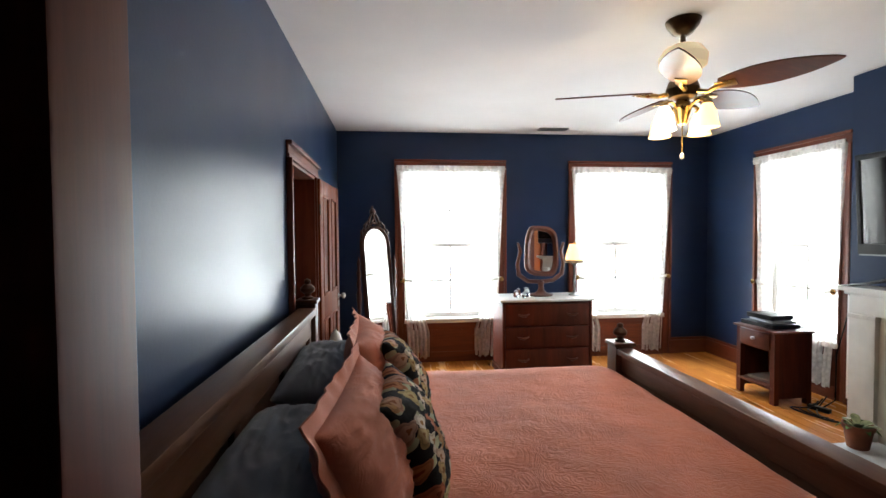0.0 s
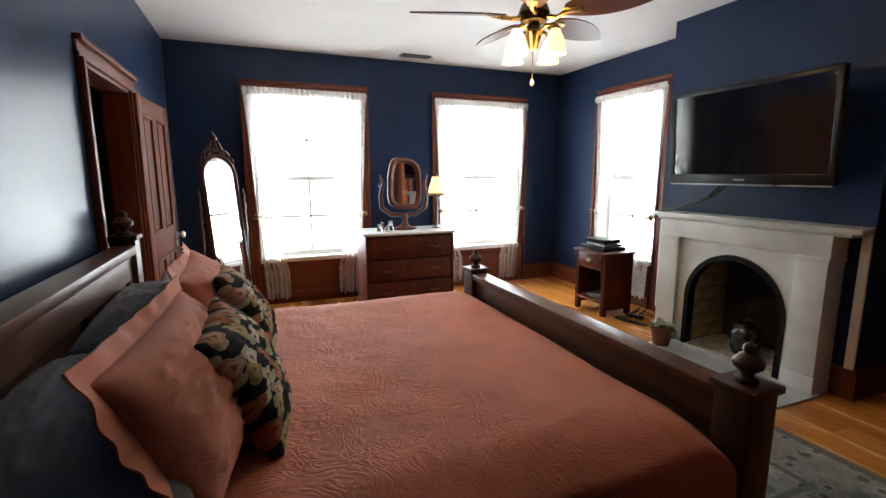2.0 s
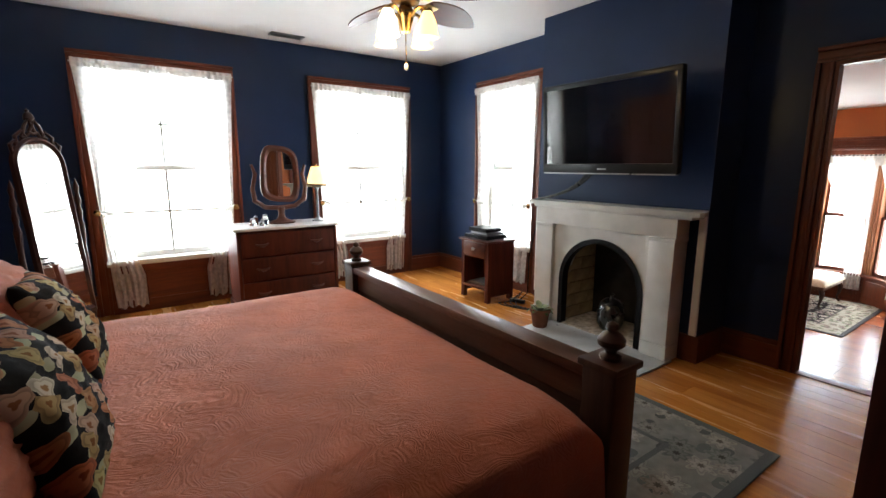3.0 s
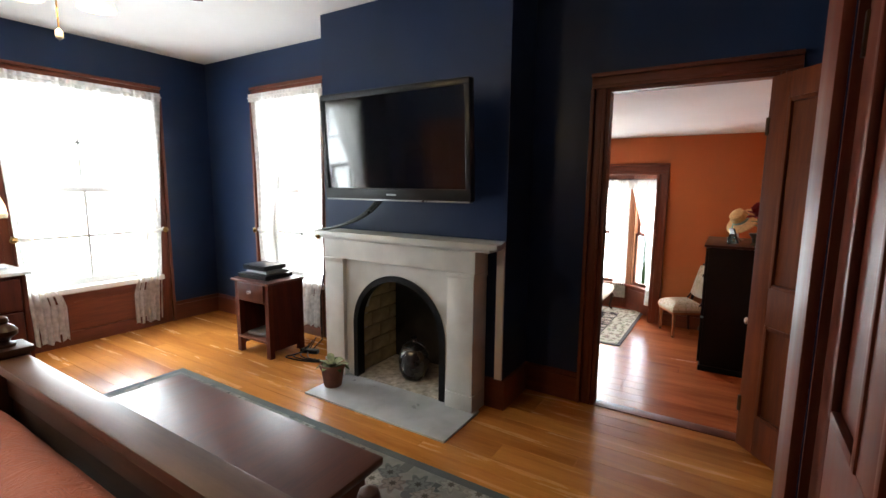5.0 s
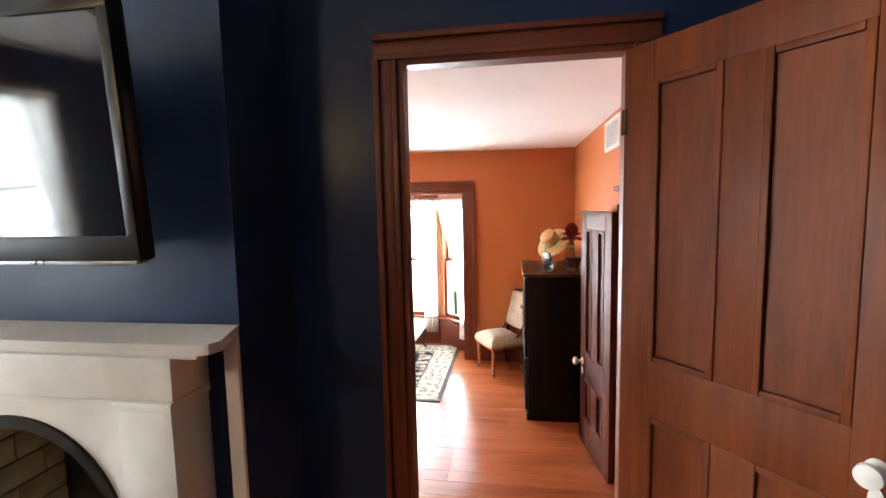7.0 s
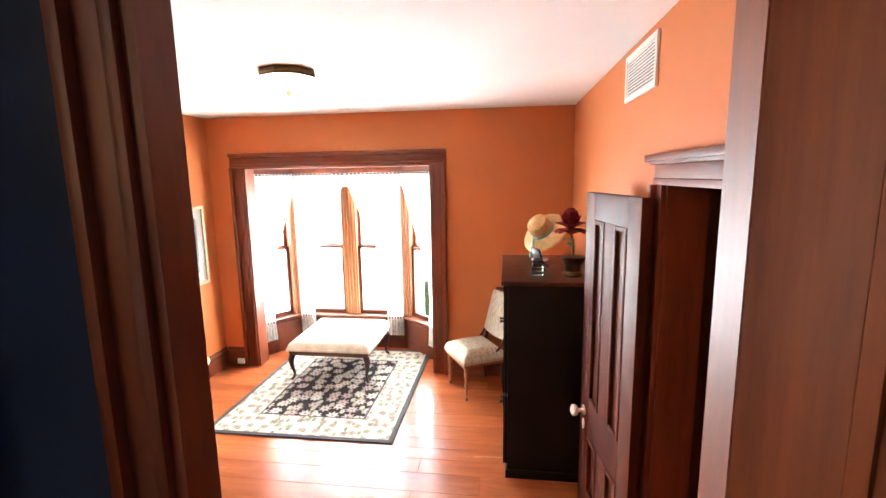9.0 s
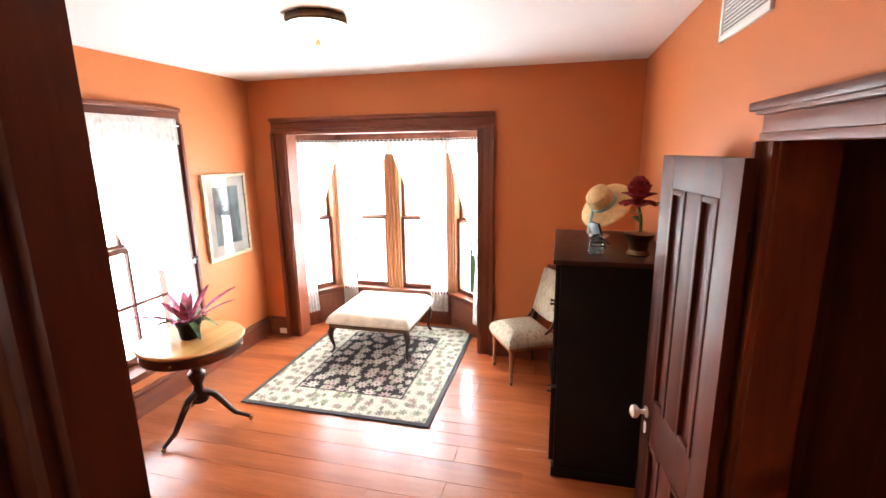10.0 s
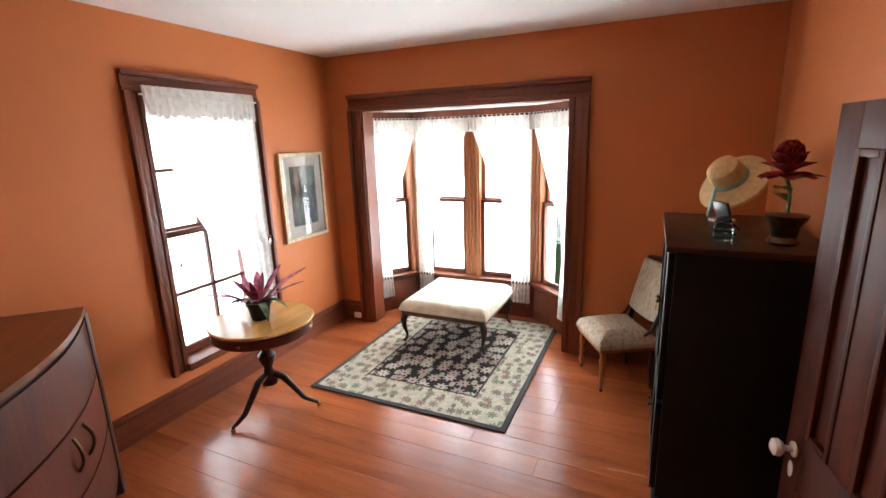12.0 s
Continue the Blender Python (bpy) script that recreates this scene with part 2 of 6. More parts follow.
STEEL = plain("grey_steel", (0.30, 0.31, 0.32), 0.3, 0.9, vary=0.2, bump=0.1)
BLACKPLASTIC = plain("black_plastic", (0.008, 0.008, 0.009), 0.30, bump=0.03)
GREYPLASTIC = plain("grey_plastic", (0.16, 0.17, 0.18), 0.35, bump=0.03)
CERAMIC = plain("white_porcelain", (0.82, 0.80, 0.76), 0.12, vary=0.02, bump=0.0)
TERRACOTTA = plain("terracotta", (0.20, 0.075, 0.045), 0.75, vary=0.2, scale=14, bump=0.2)
SOIL = plain("soil", (0.03, 0.02, 0.014), 0.95, vary=0.4, scale=40, bump=0.8, fine=60)
LEAF = plain("green_leaf", (0.07, 0.13, 0.035), 0.4, vary=0.45, scale=18, bump=0.1)
PALELEAF = plain("pale_variegated_leaf", (0.30, 0.34, 0.20), 0.4, vary=0.4, scale=30, bump=0.1)
PINKLEAF = plain("pink_striped_leaf", (0.32, 0.06, 0.12), 0.4, vary=0.7, scale=26, bump=0.1)
SALMON = cloth("salmon_quilt", (0.50, 0.145, 0.068), swirl=1.15)
SHAM = cloth("salmon_sham", (0.46, 0.155, 0.088), fold=7, swirl=0.3)
SLATECLOTH = cloth("slate_grey_cotton", (0.19, 0.21, 0.24), weave=600, fold=6)
CREAM = cloth("cream_upholstery", (0.62, 0.55, 0.43), weave=220, fold=12)
CREAMFLOWER = florals("cream_tapestry", 26, (0.55, 0.47, 0.36), [(0.45, 0.33, 0.26), (0.40, 0.36, 0.22), (0.5, 0.42, 0.34)], (0.6, 0.4, 0.35), (0.42, 0.38, 0.24), 5, size=0.25)
FLORAL = florals("dark_floral_print", 13.0, (0.006, 0.006, 0.007), [(0.55, 0.50, 0.38), (0.36, 0.10, 0.035), (0.40, 0.38, 0.16)], (0.5, 0.3, 0.15), (0.42, 0.42, 0.26), 3, size=0.40, rnd=1.0)
RUGFIELD = florals("dark_rug_field", 8.5, (0.022, 0.014, 0.016), [(0.52, 0.47, 0.40), (0.36, 0.27, 0.25), (0.58, 0.52, 0.44)], (0.35, 0.16, 0.15), (0.33, 0.33, 0.24), 8, size=0.36, rnd=0.55)
RUGBORDER = florals("cream_rug_border", 10.0, (0.54, 0.50, 0.40), [(0.22, 0.19, 0.16), (0.30, 0.22, 0.19), (0.24, 0.26, 0.18)], (0.5, 0.45, 0.4), (0.20, 0.22, 0.14), 7, size=0.30, rnd=0.6)
RUGEDGE = cloth("dark_rug_edge", (0.022, 0.016, 0.018), weave=300)
GREYRUG = florals("grey_rug_field", 6.0, (0.24, 0.235, 0.21), [(0.13, 0.14, 0.13), (0.36, 0.34, 0.29), (0.18, 0.15, 0.13)], (0.3, 0.28, 0.25), (0.12, 0.13, 0.12), 7, size=0.38, rnd=0.8)
GREYEDGE = cloth("grey_green_rug_edge", (0.075, 0.085, 0.078), weave=300)
LACE = sheer("white_sheer_lace", 0.13, lit=0.72)
LACE_DENSE = sheer("gathered_lace_heading", 0.06, (0.80, 0.78, 0.75), 0.14)
STRAW = plain("straw", (0.55, 0.36, 0.16), 0.8, vary=0.15, scale=40, bump=0.6, fine=180)
REDPETAL = plain("red_silk_petal", (0.22, 0.012, 0.014), 0.6, vary=0.4, scale=30, bump=0.2)
TEAL = plain("pale_teal_ribbon", (0.30, 0.50, 0.46), 0.5, bump=0.1)
PAPER = plain("cream_mount", (0.78, 0.76, 0.70), 0.9, vary=0.04)
GILT = plain("worn_gilt", (0.52, 0.43, 0.29), 0.5, 0.3, vary=0.35, scale=60, bump=0.3)
PRINT = plain("misty_blue_print", (0.22, 0.29, 0.30), 0.6, vary=0.75, scale=5, bump=0.0)
MIRROR, _nt, _p = nodes("mirror_silver", 0.02, 1.0)
_p.inputs["Base Color"].default_value = (0.86, 0.87, 0.87, 1)
SCREEN, _nt, _p = nodes("dark_glossy_screen", 0.06)
_p.inputs["Base Color"].default_value = (0.004, 0.004, 0.005, 1)
_p.inputs["Specular IOR Level"].default_value = 0.75
PANE = clear_glass("window_pane")
JARGLASS = clear_glass("jar_glass", (0.85, 0.92, 0.92), 0.04)
TEALGLASS = clear_glass("teal_glass", (0.45, 0.72, 0.72), 0.06)
SHADE = glow("lit_amber_glass", (1.0, 0.62, 0.22), 3.2)
BULB = glow("lit_white_glass", (1.0, 0.90, 0.70), 7.0)
LAMPSHADE = glow("lit_cloth_shade", (1.0, 0.62, 0.30), 2.0, (0.85, 0.7, 0.5))
BOWL = glow("amber_bowl_glass", (1.0, 0.80, 0.50), 0.45, (0.8, 0.7, 0.5))
OBOWL = glow("lit_frosted_bowl", (1.0, 0.93, 0.80), 5.0)
GRASSY = plain("lawn", (0.07, 0.12, 0.04), 0.95, vary=0.4, scale=2, bump=0.4)

BLUE.node_tree.nodes["Principled BSDF"].inputs["Specular IOR Level"].default_value = 0.21
for _m in (DOORWOOD, DARKDOOR):
    _m.node_tree.nodes["Principled BSDF"].inputs["Specular IOR Level"].default_value = 0.18
for _m in (MAHOG, MAHOG_H, MAHOG_X, CHERRY):
    _m.node_tree.nodes["Principled BSDF"].inputs["Specular IOR Level"].default_value = 0.42
for _m in (PINE, REDPINE, STONE, SLATE, TABLETOP, CERAMIC, WHITETOP):
    _m.node_tree.nodes["Principled BSDF"].inputs["Specular IOR Level"].default_value = 0.5


# ---- mesh helpers ----
def finish(name, bm, material, smooth=None):
    bmesh.ops.recalc_face_normals(bm, faces=bm.faces)
    me = bpy.data.meshes.new(name)
    bm.to_mesh(me)
    bm.free()
    me.materials.append(material)
    if smooth is not None:
        for f in me.polygons:
            f.use_smooth = True
        me.set_sharp_from_angle(angle=radians(smooth))
    return me


def part(name, bm, material, parent, label="", smooth=35):
    ob = new(name, finish(name, bm, material, smooth))
    ob.parent = parent
    return tagged(ob, label)


def solid(name, bm, material, label, category, kind="structure", smooth=35):
    return tagged(new(name, finish(name, bm, material, smooth)), label, category, "", kind)


def thing(name, label, category, m=None, group="", kind=""):
    ob = new(name)
    ob.empty_display_size = 0.1
    if m is not None:
        ob.matrix_world = m
    return tagged(ob, label, category, group, kind)


def box(x0, y0, z0, x1, y1, z1, bev=0.0, bm=None):
    own = bm or bmesh.new()
    g = bmesh.ops.create_cube(own, size=1.0, matrix=Matrix.Translation(((x0 + x1) / 2, (y0 + y1) / 2, (z0 + z1) / 2)) @ Matrix.Diagonal((abs(x1 - x0), abs(y1 - y0), abs(z1 - z0), 1)))
    if bev:
        es = {e for v in g["verts"] for e in v.link_edges}
        bmesh.ops.bevel(own, geom=list(es), offset=bev, segments=2, affect="EDGES", profile=0.6)
    return own


def lathe(profile, seg=24, at=(0, 0, 0), bm=None, lobes=0, depth=0.0):
    own = bm or bmesh.new()
    rings = []
    for r, z in profile:
        ring = []
        for i in range(seg):
            a = 2 * math.pi * i / seg
            rr = max(r, 0.0004) * (1 + depth * math.cos(lobes * a))
            ring.append(own.verts.new((at[0] + rr * math.cos(a), at[1] + rr * math.sin(a), at[2] + z)))
        rings.append(ring)
    for a, b in zip(rings, rings[1:]):
        for i in range(seg):
            own.faces.new((a[i], a[(i + 1) % seg], b[(i + 1) % seg], b[i]))
    own.faces.new(rings[0])
    own.faces.new(list(reversed(rings[-1])))
    return own


def tube(pts, radius, seg=8, bm=None):
    own = bm or bmesh.new()
    pts = [Vector(p) for p in pts]
    rs = radius if isinstance(radius, (list, tuple)) else [radius] * len(pts)
    rings, side = [], None
    for i, p in enumerate(pts):
        d = (pts[min(i + 1, len(pts) - 1)] - pts[max(i - 1, 0)]).normalized()
        if side is None:
            side = d.orthogonal().normalized()
        side = (side - d * side.dot(d)).normalized()
        up = d.cross(side)
        rings.append([own.verts.new(p + (side * math.cos(2 * math.pi * k / seg) + up * math.sin(2 * math.pi * k / seg)) * rs[i]) for k in range(seg)])
    for a, b in zip(rings, rings[1:]):
        for k in range(seg):
            own.faces.new((a[k], a[(k + 1) % seg], b[(k + 1) % seg], b[k]))
    own.faces.new(rings[0])
    own.faces.new(list(reversed(rings[-1])))
    return own


def bend(p0, p1, p2, n=10):
    a, b, c = Vector(p0), Vector(p1), Vector(p2)
    return [a * (1 - t) ** 2 + b * 2 * t * (1 - t) + c * t * t for t in (i / n for i in range(n + 1))]


def prism(pts, lo, hi, axis="z", bm=None):
    """Extrude a flat outline along an axis; the outline's pair is the other two axes in order."""
    own = bm or bmesh.new()

    def place(u, v, w):
        return {"z": (u, v, w), "y": (u, w, v), "x": (w, u, v)}[axis]

    a = [own.verts.new(place(u, v, lo)) for u, v in pts]
    b = [own.verts.new(place(u, v, hi)) for u, v in pts]
    own.faces.new(a)
    own.faces.new(list(reversed(b)))
    n = len(pts)
    for i in range(n):
        own.faces.new((a[i], a[(i + 1) % n], b[(i + 1) % n], b[i]))
    return own


def sheet(fn, nu, nv, bm=None, thick=0.0):
    own = bm or bmesh.new()
    g = [[own.verts.new(fn(i / nu, j / nv)) for j in range(nv + 1)] for i in range(nu + 1)]
    fs = [own.faces.new((g[i][j], g[i + 1][j], g[i + 1][j + 1], g[i][j + 1])) for i in range(nu) for j in range(nv)]
    if thick:
        bmesh.ops.recalc_face_normals(own, faces=fs)
        bmesh.ops.solidify(own, geom=fs, thickness=thick)
    return own


def panel_wall(name, axis, face, back, lo, hi, z0, z1, holes, material, label):
    """A wall as one mesh. axis 'x': it runs along x, face and back are y values; holes: (from, to, bottom, top)."""
    bm = bmesh.new()

    def piece(a, b, c, d):
        if b - a > 1e-4 and d - c > 1e-4:
            if axis == "x":
                box(a, face, c, b, back, d, bm=bm)
            else:
                box(face, a, c, back, b, d, bm=bm)

    at = lo
    for a, b, c, d in sorted(holes):
        piece(at, a, z0, z1)
        piece(a, b, z0, c)
        piece(a, b, d, z1)
        at = b
    piece(at, hi, z0, z1)
    bmesh.ops.remove_doubles(bm, verts=bm.verts, dist=1e-5)
    return solid(name, bm, material, label, "wall", smooth=None)


# ---- large structure ----
solid("floor_bedroom", box(WX - 0.3, 0.2, -0.06, OX0, NY + 0.3, -0.012), SOIL, "dark subfloor under pine boards", "floor")
solid("floor_parlour", box(OX0, 0.2, OZ - 0.06, 10.9, 4.8, OZ - 0.012), SOIL, "dark subfloor under red boards", "floor")
solid("floor_hall", box(0.2, -1.2, -0.06, 4.5, 0.95, 0.0), PINE, "pine boarded hall floor", "floor")
solid("ceiling", box(WX - 1.6, -1.2, CZ, EX + 0.26, NY + 0.3, CZ + 0.1), CEILING, "white plastered bedroom ceiling", "ceiling")
solid("ceiling_parlour", box(OX0, 0.0, OC, OX1, 4.75, OC + 0.1), CEILING, "white plastered ceiling", "ceiling")

W1, W2, W3 = (2.33, 3.45), (4.45, 5.57), (4.70, 5.56)
panel_wall("wall_north", "x", NY, NY + 0.25, WX - 0.2, EX + 0.25, -0.05, CZ,
           [(*W1, WIN_SILL - 0.06, WIN_HEAD), (*W2, WIN_SILL - 0.06, WIN_HEAD)], BLUE, "dark navy painted wall with two tall windows")
panel_wall("wall_west", "y", WX, WX - 0.14, SY - 0.14, NY, -0.05, CZ, [(3.98, 4.88, -0.05, 2.0)], BLUE, "dark navy satin painted wall")
DOOR_Y0, DOOR_Y1, DOOR_H = 1.325, 2.192, 2.06
panel_wall("wall_east", "y", EX, OX0, 0.58, 4.45, OZ, CZ, [(DOOR_Y0, DOOR_Y1, -0.06, DOOR_H)], BLUE, "dark navy painted wall with doorway")
panel_wall("wall_east_window", "y", EX, EX + 0.25, 4.45, NY, -0.06, CZ, [(*W3, WIN_SILL - 0.06, WIN_HEAD)], BLUE, "dark navy painted wall with a window")
panel_wall("wall_south", "x", SY, SY - 0.12, WX, 4.65, -0.05, CZ, [(1.96, 3.48, -0.05, 2.10), (3.62, 4.45, -0.05, 2.04)], BLUE, "dark navy painted wall")
panel_wall("wall_return", "y", 4.65, 4.56, 0.68, SY - 0.12, -0.05, CZ, [], BLUE, "dark navy painted wall end")
panel_wall("wall_recess", "x", 0.70, 0.58, 4.56, EX, -0.05, CZ, [], BLUE, "dark navy painted recess wall")
# hall walls are out of view; added dark so less light bounces onto the doors
panel_wall("wall_hall", "x", -1.1, -1.2, 0.2, 4.6, -0.05, CZ, [], BLUE, "unseen hall wall, dark navy to cut fill light")
panel_wall("wall_hall_west", "y", 0.2, 0.1, -1.2, NY, -0.05, CZ, [], BLUE, "unseen hall wall, dark navy to cut fill light")
panel_wall("wall_hall_east", "y", 4.5, 4.56, -1.2, 1.18, -0.05, CZ, [], BLUE, "unseen hall wall, dark navy to cut fill light")
panel_wall("wall_hall_north", "x", 5.6, 5.7, 0.2, WX - 0.14, -0.05, CZ, [], MAHOG, "dark wood lined wall beyond the doorway")
panel_wall("wall_hall_south", "x", 3.3, 3.2, 0.2, WX - 0.14, -0.05, CZ, [], BLUE, "dark navy painted wall beyond the doorway")
solid("floor_passage", box(0.2, 1.0, -0.06, WX - 0.14, NY, -0.001), MAHOG_H, "dark boarded passage floor", "floor")
# orange room
panel_wall("wall_parlour_west", "y", OX0 + 0.01, OX0, 0.6, 4.7, OZ, OC, [(DOOR_Y0, DOOR_Y1, OZ, DOOR_H)], ORANGE, "burnt orange painted wall")
panel_wall("wall_parlour_north", "x", OY1, OY1 + 0.25, OX0, OX1 + 0.2, OZ, OC, [(7.925, 8.67, -0.05, 1.68)], ORANGE, "burnt orange painted wall with a window")
panel_wall("wall_parlour_south", "x", OY0, OY0 - 0.14, OX0, OX1, OZ, OC, [(6.66, 7.30, OZ, 1.48)], ORANGE, "burnt orange painted wall with closet")
BY0, BY1, BH = 2.31, 4.08, 1.63
panel_wall("wall_bay", "y", OX1, OX1 + 0.14, OY0 - 0.14, OY1, OZ, OC, [(BY0, BY1, OZ, BH)], ORANGE, "burnt orange wall with wide bay opening")
bm = prism([(OX1 + 0.14, 4.3), (9.86, 4.3), (10.36, 3.84), (10.36, 2.58), (9.86, 2.1), (OX1 + 0.14, 2.1)], BH, BH + 0.1)
solid("ceiling_bay", bm, CEILING, "white bay ceiling", "ceiling")
bm = box(6.5, 0.2, OZ, 7.6, 0.3, 1.8)
box(6.48, 0.2, OZ, 6.5, 0.94, 1.8, bm=bm)
box(7.6, 0.2, OZ, 7.62, 0.94, 1.8, bm=bm)
box(6.48, 0.2, 1.8, 7.62, 0.94, 1.82, bm=bm)
solid("closet_lining", bm, MAHOG, "dark wood closet lining", "closet")
# threshold and steps down
solid("threshold", box(EX - 0.01, DOOR_Y0, -0.03, OX0 + 0.02, DOOR_Y1, 0.006, 0.004), MAHOG_H, "worn dark wooden door threshold", "threshold")
solid("step", box(OX0 + 0.022, DOOR_Y0 - 0.06, OZ, OX0 + 0.27, DOOR_Y1 + 0.06, OZ + 0.16, 0.01), REDPINE, "red stained wooden step below the doorway", "step")
solid("ground", box(-60, -60, -3.2, 80, 80, -3.1), GRASSY, "green lawn far below the windows", "ground")


def moulded(bm, axis, a, b, face, out, z0, z1, upright, inner=1):
    """A casing board with a stepped profile: flat, then a raised back band."""
    w = (b - a)
    steps = ((0.0, 0.24, 0.7), (0.24, 0.74, 0.5), (0.74, 1.0, 1.25)) if inner > 0 else ((0.0, 0.26, 1.25), (0.26, 0.76, 0.5), (0.76, 1.0, 0.7))
    for s, e, k in steps:
        if upright:
            c0, c1, d0, d1 = a + w * s, a + w * e, z0, z1
        else:
            c0, c1, d0, d1 = a, b, z0 + (z1 - z0) * s, z0 + (z1 - z0) * e
        if axis == "x":
            box(c0, face, d0, c1, face + out * k, d1, 0.004, bm)
        else:
            box(face, c0, d0, face + out * k, c1, d1, 0.004, bm)
    return bm


def casing(name, axis, face, out, lo, hi, z0, z1, w, parent, mats=None):
    """Three-sided moulded trim round an opening lo..hi up to z1."""
    up, lev = mats or (MAHOG, MAHOG_H if axis == "y" else MAHOG_X)
    part("casing_side", moulded(bmesh.new(), axis, lo - w, lo, face, out, z0, z1, True, -1), up, parent)
    part("casing_side", moulded(bmesh.new(), axis, hi, hi + w, face, out, z0, z1, True, 1), up, parent)
    part("casing_head", moulded(bmesh.new(), axis, lo - w, hi + w, face, out * 1.04, z1, z1 + w, False, 1), lev, parent)


def sash_window(name, m, w, sill, head, label, floor=0.0, apron=True, bars=True, glaze=True):
    """Local frame: x along the wall, y into the wall, z up; the inner wall face is y = 0."""
    e = thing(name, label, "window", m, kind="structure")
    h = w / 2
    cw = 0.11
    casing(name, "x", 0.0, -0.03, -h, h, floor + (0.0 if apron else sill - floor - 0.05), head, cw, e)
    part("window_stool", box(-h - 0.01, -0.05, sill - 0.05, h + 0.01, 0.16, sill, 0.008), WHITE if apron else MAHOG_X, e, "painted window sill")
    if apron:
        bm = box(-h, -0.014, floor, h, 0.02, sill - 0.05)
        for a, b, c, d in ((-h, h, floor + 0.0, floor + 0.12), (-h, h, sill - 0.13, sill - 0.05), (-h, -h + 0.10, floor + 0.12, sill - 0.13), (h - 0.10, h, floor + 0.12, sill - 0.13)):
            box(a, -0.034, c, b, -0.014, d, 0.005, bm)
        part("apron_panel", bm, MAHOG_X, e, "reddish wood panel below the sill")
    bm = bmesh.new()
    box(-h, 0.02, sill, -h + 0.03, 0.24, head, bm=bm)
    box(h - 0.03, 0.02, sill, h, 0.24, head, bm=bm)
    box(-h, 0.02, head - 0.03, h, 0.24, head, bm=bm)
    part("jamb", bm, WHITE if apron else MAHOG, e)
    mid = (sill + head) / 2 - 0.03
    for nm, z0, z1, y in (("lower_sash", sill, mid + 0.03, 0.10), ("upper_sash", mid - 0.01, head - 0.03, 0.15)):
        bm = bmesh.new()
        a, b = -h + 0.03, h - 0.03
        for p0, q0, p1, q1 in ((a, z0, a + 0.045, z1), (b - 0.045, z0, b, z1), (a, z0, b, z0 + 0.055), (a, z1 - 0.04, b, z1)):
            box(p0, y, q0, p1, y + 0.035, q1, 0.003, bm)
        if bars:
            box(-0.011, y + 0.004, z0 + 0.05, 0.011, y + 0.03, z1 - 0.03, bm=bm)
            box(a, y + 0.004, (z0 + z1) / 2 - 0.011, b, y + 0.03, (z0 + z1) / 2 + 0.011, bm=bm)
        s = part(nm, bm, WHITE if apron else MAHOG, e)
        g = part("pane", box(a + 0.04, y + 0.015, z0 + 0.05, b - 0.04, y + 0.019, z1 - 0.035), PANE, s, smooth=None)
        g.visible_shadow = False
    return e


def drape(side, half, top, tie, bottom, seed, y=0.0, spread=0.2):
    """One tied-back curtain; side -1 or 1. Local x runs along the window."""
    rnd = random.Random(seed)
    ph = [rnd.uniform(0, 6.28) for _ in range(4)]

    def width(z):
        if z > tie:
            k = (z - tie) / (top - tie)
            return 0.10 + (half + 0.02 - 0.10) * (k ** 0.75)
        k = (tie - z) / (tie - bottom)
        return 0.10 + spread * min(1, k * 1.5) * (1 - 0.25 * k)

    def fn(u, v):
        z = top + (bottom - top) * v
        w = width(z)
        if z > tie:
            x = half - 0.075 * (1 - (z - tie) / (top - tie)) ** 0.8 - w * u
        else:
            x = half - 0.075 - 0.05 * (tie - z) - w * u
        gather = 1.0 - min(1, w / (half + 0.02))
        amp = 0.006 + 0.013 * gather
        yy = y - 0.02 - amp * math.sin(u * 34 + ph[0] + 0.5 * math.sin(z * 3 + ph[1])) - 0.01 * math.sin(u * 9 + z * 2 + ph[2])
        zz = z + (0.012 * math.sin(u * 21 + ph[3]) if v > 0.98 else 0)
        return (side * x, yy, zz)

    return sheet(fn, 70, 60)


def curtains(name, m, w, top, tie, bottom, label, seed, group, pole=True, sides=(-1, 1), spread=0.2):
    e = thing(name, label, "curtain", m, group)
    h = w / 2 + 0.085
    for s in sides:
        p = part("curtain_panel", drape(s, h, top, tie, bottom, seed + s, spread=spread), LACE, e, "thin white lace", 60)
        p.visible_shadow = True
        bm = sheet(lambda u, v: (s * (h - 0.18 + 0.13 * u), -0.055 + 0.035 * (2 * u - 1) ** 2 - 0.01 * math.sin(v * 3), tie + 0.02 + 0.035 * (v - 0.5) - 0.03 * (1 - u)), 8, 2, thick=0.004)
        part("tie_band", bm, LACE, e)
        bm = lathe([(0.0, 0.0), (0.024, 0.004), (0.028, 0.012), (0.018, 0.02), (0.012, 0.026), (0.0, 0.03)], 16)
        bmesh.ops.transform(bm, matrix=pose(s * (h - 0.055), -0.06, tie + 0.01, 90, 0, 0), verts=bm.verts)
        part("holdback", bm, BRASS, e, "round brass curtain holdback")
    # gathered heading on its rod
    bm = sheet(lambda u, v: (-h + 2 * h * u, -0.035 - 0.012 * math.sin(u * 150) * (0.6 + 0.4 * math.sin(u * 17)), top + 0.035 - 0.075 * v), 220, 4)
    part("heading", bm, LACE_DENSE, e, "gathered lace heading", 60)
    part("curtain_rod", tube([(-h - 0.01, -0.035, top - 0.0), (h + 0.01, -0.035, top)], 0.006), WHITE, e)
    return e


def wall_frame(axis, face, mid):
    """Pose of a window's local frame: north, east walls."""
    return pose(mid, face, 0, 0, 0, 0) if axis == "n" else pose(face, mid, 0, 0, 0, -90)


